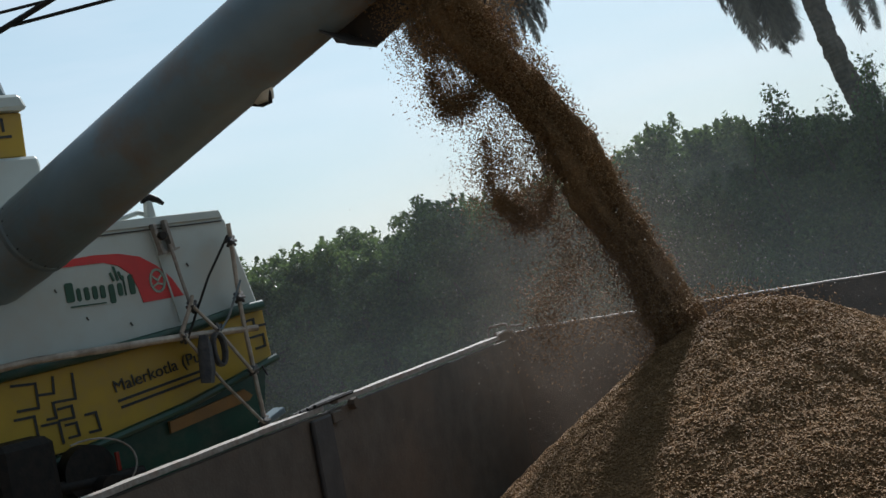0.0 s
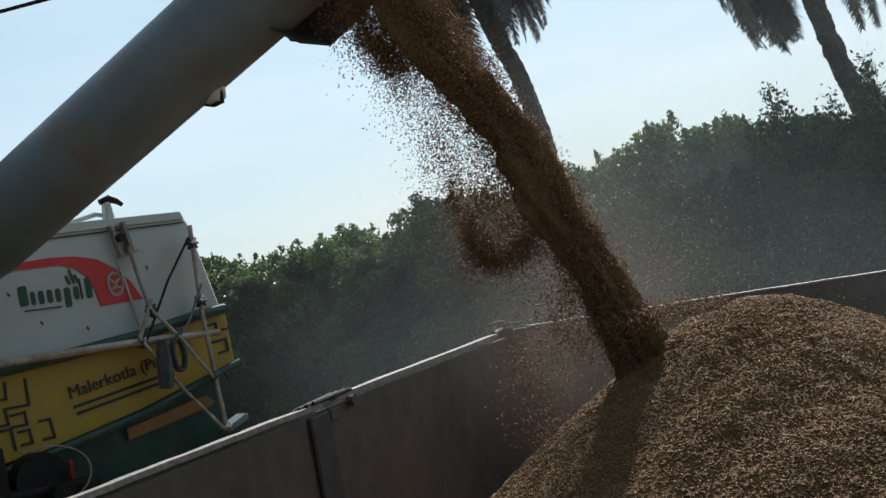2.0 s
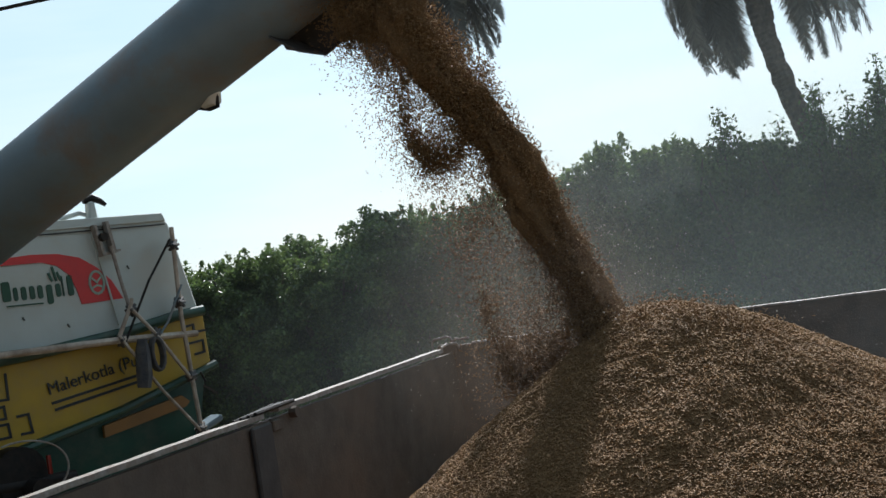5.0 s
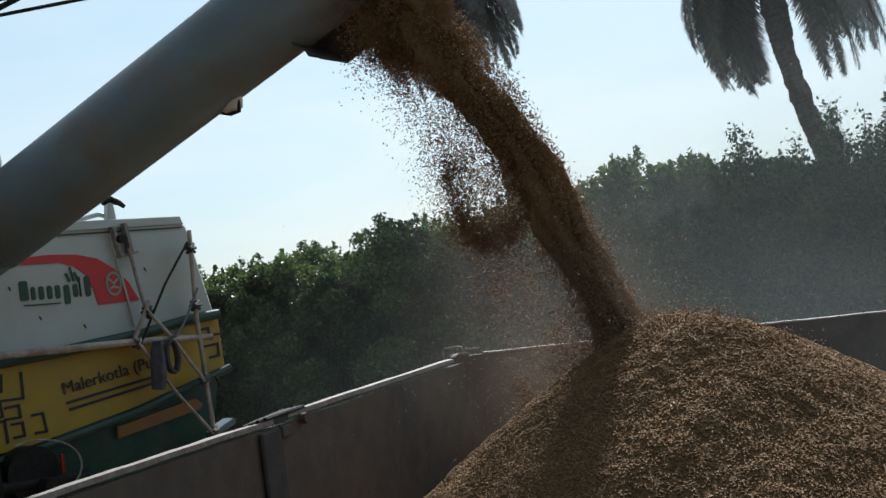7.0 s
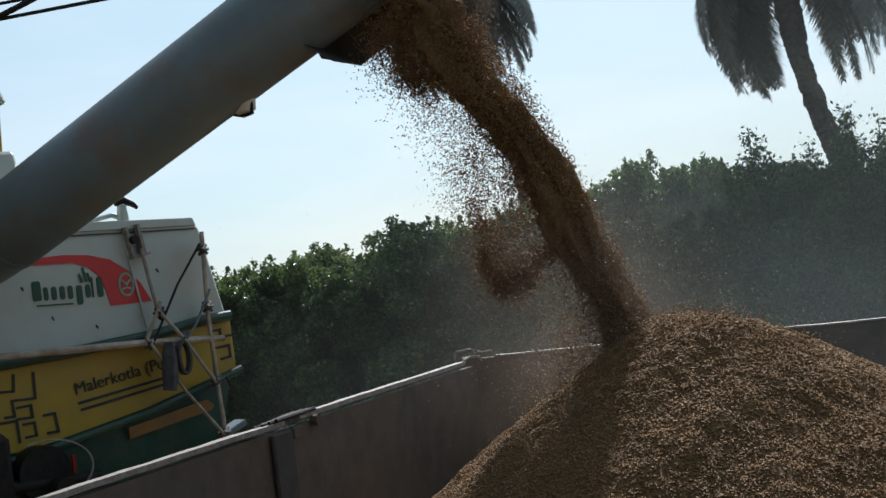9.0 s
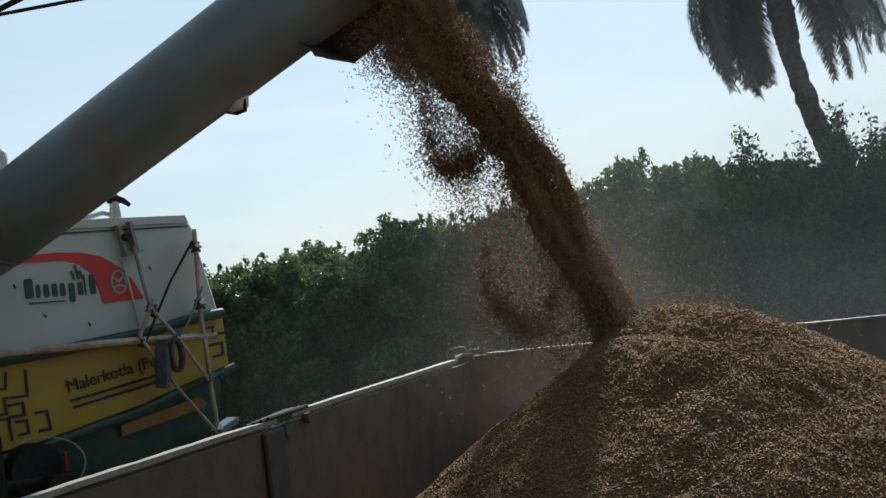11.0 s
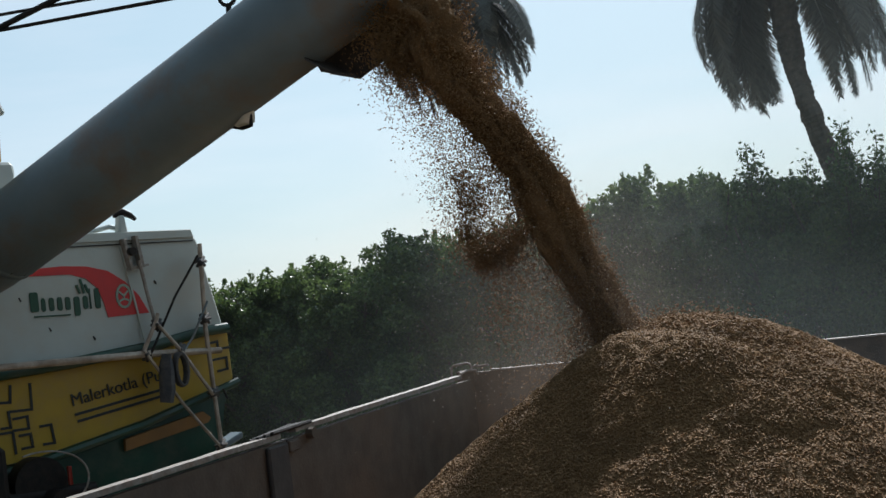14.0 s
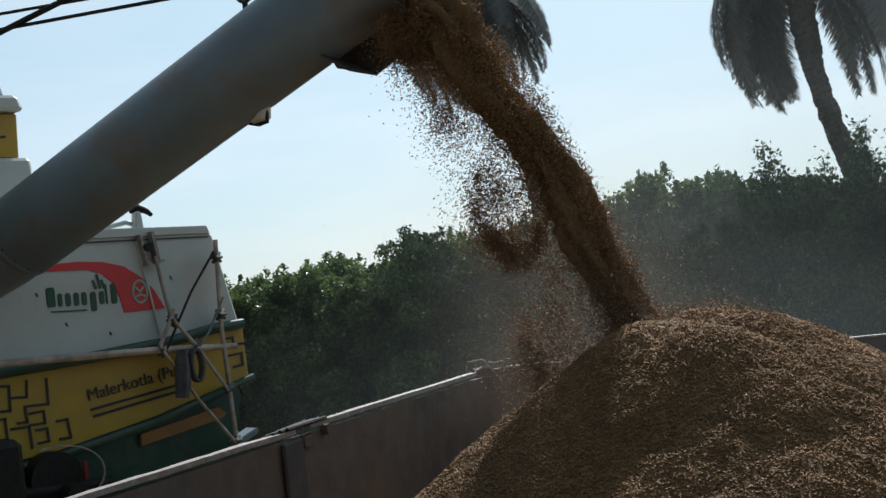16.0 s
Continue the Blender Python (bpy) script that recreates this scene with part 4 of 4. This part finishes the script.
for k, (x, y, z, sx, sz) in enumerate(((-2.4, 6.9, 1.9, 2.7, 1.8), (0.4, 8.3, 2.2, 4.8, 2.3))):
    build_veil(k, "grey_dust", (x, y, z), (sx, 0.5, sz), "thin grey dust drifting across the yard")
# added sheets of painted haze that lift the darks of hedge and palms
PASSING = ((0, -2.4), (2, -1.6), (3.5, -0.3), (5, 0.1), (7, 1.2), (9, 2.2), (12, 3.4), (16, 4.6))
build_veil(33, "painted_haze", (-1.2, 6.5, 2.2), (2.8, 0.2, 1.6), "painted sheet of pale haze passing behind the trailer", PASSING)
build_veil(9, "painted_haze", (0.2, 12.6, 3.8), (7.5, 0.4, 4.0), "painted sheet of thin blue-grey haze before the palms")
for k, (x, y, z, sx, sz) in enumerate(((-1.55, 5.0, 2.05, 0.85, 0.95), (-1.2, 3.87, 2.22, 0.42, 0.42))):
    build_veil(20 + k, "brown_dust", (x, y, z), (sx, 0.12 if k != 1 else 0.04, sz), "brown grain dust hanging beside the fall")
# dust haze and the heap's bounce light on the far wall, painted as one sheet
build_veil(25, "painted_haze", (-0.45, 5.4, 1.8), (0.95, 0.1, 0.6), "painted sheet of pale dust haze in the trailer")


# ---- hedge and palms ----
def build_shrub(seed, width, height, n):
    r = np.random.default_rng(seed)
    rd = random.Random(seed)
    base = new("shrub")
    tagged(base, "dense dark green leafy shrub of the field hedge", "shrub", group="hedge shrubs")
    limbs = [((0, 0, 0), (0.03, 0, height * 0.3), (0.0, 0.04, height * 0.55))]
    part("trunk", tube(limbs[0], [0.07, 0.055, 0.035], 8, wobble=0.2), "bark", base, smooth=True)
    tips = []
    for k in range(15):
        a = rd.uniform(0, 2 * math.pi)
        q = rd.uniform(0.2, 1.0)
        z0 = height * rd.uniform(0.05, 0.45)
        z1 = height * (0.25 + 0.72 * rd.random() ** 0.8)
        end = Vector((math.cos(a) * width * 0.5 * q, math.sin(a) * width * 0.45 * q, z1))
        mid = Vector((0, 0, z0)).lerp(end, 0.55) + Vector((0, 0, 0.1 * height))
        part("limb", tube([(0, 0, z0), mid, end], [0.035, 0.022, 0.008], 6), "bark", base)
        tips.append(end)
    # clumps of leaves over a rounded, uneven body, some in its shade
    cs = []
    clumps = 96
    for k in range(clumps):
        a, u = r.uniform(0, 2 * math.pi), r.uniform(0.03, 1.0)
        q = (1 - u ** 3.2) ** 0.5 * r.uniform(0.75, 1.05) + 0.06
        inner = 1.0 if k % 4 else 0.5
        p = np.array([math.cos(a) * q * width * 0.5 * inner, math.sin(a) * q * width * 0.45 * inner, height * (0.02 + 0.90 * u)])
        d = r.normal(size=(n // clumps, 3))
        d /= np.linalg.norm(d, axis=1)[:, None]
        cs.append(p + d * (r.uniform(0.3, 1.0, (n // clumps, 1)) ** 0.5) * np.array([0.21, 0.21, 0.17]) * r.uniform(0.7, 1.2))
    # short leafy shoots that break the outline
    for k in range(26):
        a, q = r.uniform(0, 2 * math.pi), r.uniform(0, 0.85) ** 0.5
        z0 = height * 0.93 * (1 - q ** 3.2 * 0.5)
        L = height * r.uniform(0.015, 0.065)
        u = r.uniform(0, 1, 60)[:, None]
        stem = np.array([math.cos(a) * q * width * 0.42, math.sin(a) * q * width * 0.38, z0 - 0.06])
        cs.append(stem + u * np.array([r.normal() * 0.05, r.normal() * 0.05, L + 0.08]) + r.normal(size=(60, 3)) * 0.05 * (1.25 - u))
    c = np.vstack(cs)
    c = c[(c[:, 2] > 0.05)]
    part("crown", leaves("crown", c, 0.06, r, "leaf", narrow=0.52), "", base)
    return base


def hedge_top(x):
    return float(np.interp(x, [-16, -8.8, -7.3, -6.5, -5.85, -3.6, -2.8, -1.9, -1.55, -0.9, -0.25, 0.1, 0.5, 6], [2.9, 2.98, 2.98, 2.9, 3.2, 3.33, 3.52, 3.47, 3.08, 3.05, 3.1, 3.15, 3.15, 3.3]))


def build_hedge():
    kinds = [build_shrub(40 + i, 1.9, 3.0, 33000) for i in range(4)]
    rd = random.Random(5)
    used = [False] * 4
    for row, (y, step, drop) in enumerate(((13.7, 0.74, 0.0), (14.5, 0.84, 0.0), (15.3, 1.1, -0.05))):
        x = -14.0 + 0.3 * row
        while x < 4.5:
            k = rd.randrange(4)
            h = (hedge_top(x) * rd.uniform(0.94, 1.04) - drop) / 3.0
            m = pose(x, y + rd.uniform(-0.2, 0.2), 0, 0, 0, rd.uniform(0, 360))
            if used[k]:
                ob = copy_thing(kinds[k], m)
            else:
                ob, used[k] = kinds[k], True
                ob.matrix_basis = m
            ob.scale = (rd.uniform(0.9, 1.15), rd.uniform(0.9, 1.15), h)
            x += step * rd.uniform(0.8, 1.2)


build_hedge()


def build_tall_shrub(seed, x, y, height, label):
    """An airy upright shrub: many thin stems with leaves up their last metre, standing out of the hedge."""
    r = np.random.default_rng(seed)
    base = new("tall_shrub")
    tagged(base, label, "shrub", group="tall hedge shrubs")
    base.location = (x, y, 0)
    part("trunk", tube([(0, 0, 0), (0.03, 0, 0.8), (0.0, 0.02, 1.6)], [0.05, 0.04, 0.03], 8), "bark", base)
    cs = []
    for k in range(24):
        a, q = r.uniform(0, 2 * math.pi), 0.42 * r.uniform(0, 1) ** 0.7
        top = height * (1.0 - 0.42 * q - 0.10 * r.uniform())
        if k == 0:
            q, top = 0.05, height
        foot = Vector((0, 0, r.uniform(0.6, 1.5)))
        end = Vector((q * math.cos(a), q * math.sin(a), top))
        mid = foot.lerp(end, 0.5) + Vector((0.25 * q * math.cos(a), 0.25 * q * math.sin(a), 0))
        part("limb", tube([foot, mid, end], [0.018, 0.012, 0.004], 5), "bark", base)
        for f in np.linspace(0.1, 1.0, 15):
            p = np.array(mid.lerp(end, float(f)))
            spread = 0.075 * (1.15 - 0.8 * f)
            cs.append(p + r.normal(size=(int(26 - 10 * f), 3)) * np.array([spread + 0.02, spread + 0.02, 0.05]))
    part("crown", leaves("crown", np.vstack(cs), 0.056, r, "leaf", narrow=0.52), "", base)


for k, (x, y, h) in enumerate(((-1.88, 13.6, 3.52), (-1.28, 13.7, 3.30), (-0.88, 13.5, 3.60), (-0.56, 13.9, 3.46), (-0.30, 13.5, 3.76), (0.04, 13.6, 3.78), (0.35, 13.8, 3.66), (0.72, 13.5, 3.7))):
    build_tall_shrub(60 + k, x, y, h, "tall airy green shrub with upright sprigs above the hedge")


def frond(rd, length, out, rise, droop):
    """Leaflets and rib of one arching frond, from the origin."""
    pts = []
    n = 22
    for i in range(n + 1):
        f = i / n
        ang = rise - droop * f ** 0.62
        if i == 0:
            p = Vector((0, 0, 0))
        else:
            p = pts[-1] + Vector((math.cos(out) * math.cos(ang), math.sin(out) * math.cos(ang), math.sin(ang))) * (length / n)
        pts.append(p)
    v, f = [], []
    side = Vector((-math.sin(out), math.cos(out), 0))
    m = 150
    for k in range(m):
        u = 0.12 + 0.88 * k / m
        i = min(int(u * n), n - 1)
        p = pts[i].lerp(pts[i + 1], u * n - i)
        d = (pts[i + 1] - pts[i]).normalized()
        for sg in (-1, 1):
            L = length * 0.115 * (0.4 + math.sin(math.pi * min(u * 0.9 + 0.1, 1.0))) * rd.uniform(0.8, 1.15)
            tip = (d * 0.4 + side * sg * rd.uniform(0.6, 1.1) + Vector((rd.uniform(-0.15, 0.15), rd.uniform(-0.15, 0.15), -0.35))).normalized()
            w = d.cross(tip).normalized().cross(tip) * 0.0065
            b = len(v)
            v += [p - w, p + w, p + tip * L * 0.6 + w * 0.8, p + tip * L, p + tip * L * 0.6 - w * 0.8]
            f += [(b, b + 1, b + 2), (b, b + 2, b + 4), (b + 4, b + 2, b + 3)]
    return pts, v, f


def build_palm(trunk, radii, label, seed, length, count):
    rd = random.Random(seed)
    base = new("palm_tree")
    tagged(base, label, "palm tree", group="date palms")
    foot = Vector(trunk[0])
    base.location = foot
    fine, rr = [], []
    for i in range(len(trunk) - 1):
        for k in range(14):
            q = k / 14
            fine.append(Vector(trunk[i]).lerp(Vector(trunk[i + 1]), q) - foot)
            rr.append((radii[i] * (1 - q) + radii[i + 1] * q) * (1.0 + 0.07 * (k % 2)))
    fine.append(Vector(trunk[-1]) - foot)
    rr.append(radii[-1])
    part("trunk", tube(fine, rr, 12, wobble=0.25), "bark", base, "leaning ringed palm trunk")
    top = fine[-1]
    for i in range(count):
        # the crown hangs in two masses, with the trunk showing between them
        left = i % 5 < 3
        out = (math.pi if left else 0.0) + radians(((i * 0.381966) % 1 - 0.5) * 112)
        low = i / count
        rise = radians(60 - 95 * low + rd.uniform(-8, 8))
        # a breeze carries all the hanging tips the same way
        drp = rise + radians((112 if left else 84) + rd.uniform(-9, 9))
        pts, v, f = frond(rd, length * rd.uniform(0.85, 1.1) * (1.0 - 0.12 * low), out, rise, drp)
        fr = part("frond", tube([tuple(p) for p in pts[::3]], [0.03, 0.026, 0.022, 0.018, 0.014, 0.010, 0.007, 0.004][:len(pts[::3])], 5), "palm_leaf", base)
        fr.location = top
        part("leaf_blade", mesh_from("leaf_blade", np.array([tuple(q) for q in v]), np.array(f), "palm_leaf"), "", fr)["kind"] = "stuff"


build_palm([(-0.3, 16, 0), (-0.72, 16, 1.9), (-1.1, 16, 3.0), (-1.2, 16, 3.25), (-1.35, 16, 3.75), (-1.44, 16, 4.13), (-1.52, 16, 4.59), (-1.57, 16, 5.1), (-1.6, 16, 6.0)], [0.17, 0.14, 0.135, 0.13, 0.125, 0.12, 0.13, 0.16, 0.2],
           "leaning date palm with drooping grey-green fronds", 3, 2.2, 76)
build_palm([(-5.1, 16.2, 0), (-5.22, 16.2, 2.5), (-5.31, 16.2, 3.75), (-5.40, 16.2, 4.2), (-5.48, 16.2, 4.6), (-5.63, 16.2, 5.0), (-5.85, 16.2, 5.8), (-6.0, 16.2, 6.5)], [0.17, 0.13, 0.125, 0.12, 0.12, 0.12, 0.15, 0.2],
           "curved date palm with a ragged skirt of fronds", 8, 1.95, 56)


# ---- movement ----
def motions():
    ey = Vector((math.sin(radians(25)), math.cos(radians(25)), 0))
    key_times = sorted({t for t, q in DRIVE})

    def shift(t):
        return Matrix.Translation(ey * drive(t))

    walk(harvester, [(t, shift(t) @ HBASE) for t in key_times])
    # the fall follows the auger and sways a little
    rows = []
    for i in range(65):
        t = i * 0.25
        rows.append((t, shift(t) @ pose(0.012 * math.sin(2.1 * t), 0.012 * math.sin(1.3 * t + 1), 0)))
    walk(stream, rows)
    walk(dust, [(t, pose(0.05 * math.sin(t * 0.7), 0.06 * math.sin(t * 0.45 + 1), 0.04 * math.sin(t * 0.9))) for t in range(17)])
    for k, (ob, drift) in enumerate(VEILS):
        at = ob.location.copy()
        walk(ob, [(t, Matrix.Translation(at + Vector((float(np.interp(t, [a for a, b in drift], [b for a, b in drift])) + 0.06 * math.sin(t * 0.3 + k), 0.0, 0.03 * math.sin(t * 0.4 + 2 * k)))) @ pose(0, 0, 0)) for t in range(0, 17)])
    walk(mound, [(t, pose(0.05 * max(0, (t - 9) / 7), 0, z)) for t, z in RISE])
    walk(late_mound, [(t, pose(-0.05, -0.28, z)) for t, z in LATE_RISE])
    # each puff falls, sinks into the heap and starts again at the mouth
    for ob, phase, kind in PUFFS:
        period = {"main": 0.40, "hook": 0.42, "spray": 0.56, "splash": 0.5}[kind]
        rows, t0, c = [], -phase * period, 0
        while t0 < 16.0:
            for k in range(5):
                s = k / 4
                t = t0 + s * (period - 1 / 30)
                if 0 <= t <= 16.0 and (not rows or frame(t) > frame(rows[-1][0])):
                    p = puff_place(kind, s, t)
                    rows.append((t, shift(t) @ pose(p[0], p[1], p[2], 0, 12 - 20 * s if kind == "hook" else 25 * s - 10, 12 * (c % 3))))
            t0, c = t0 + period, c + 1
        if rows[0][0] > 0:
            rows.insert(0, (0.0, rows[0][1]))
        rows.append((16.1, rows[-1][1]))
        walk(ob, rows)


motions()
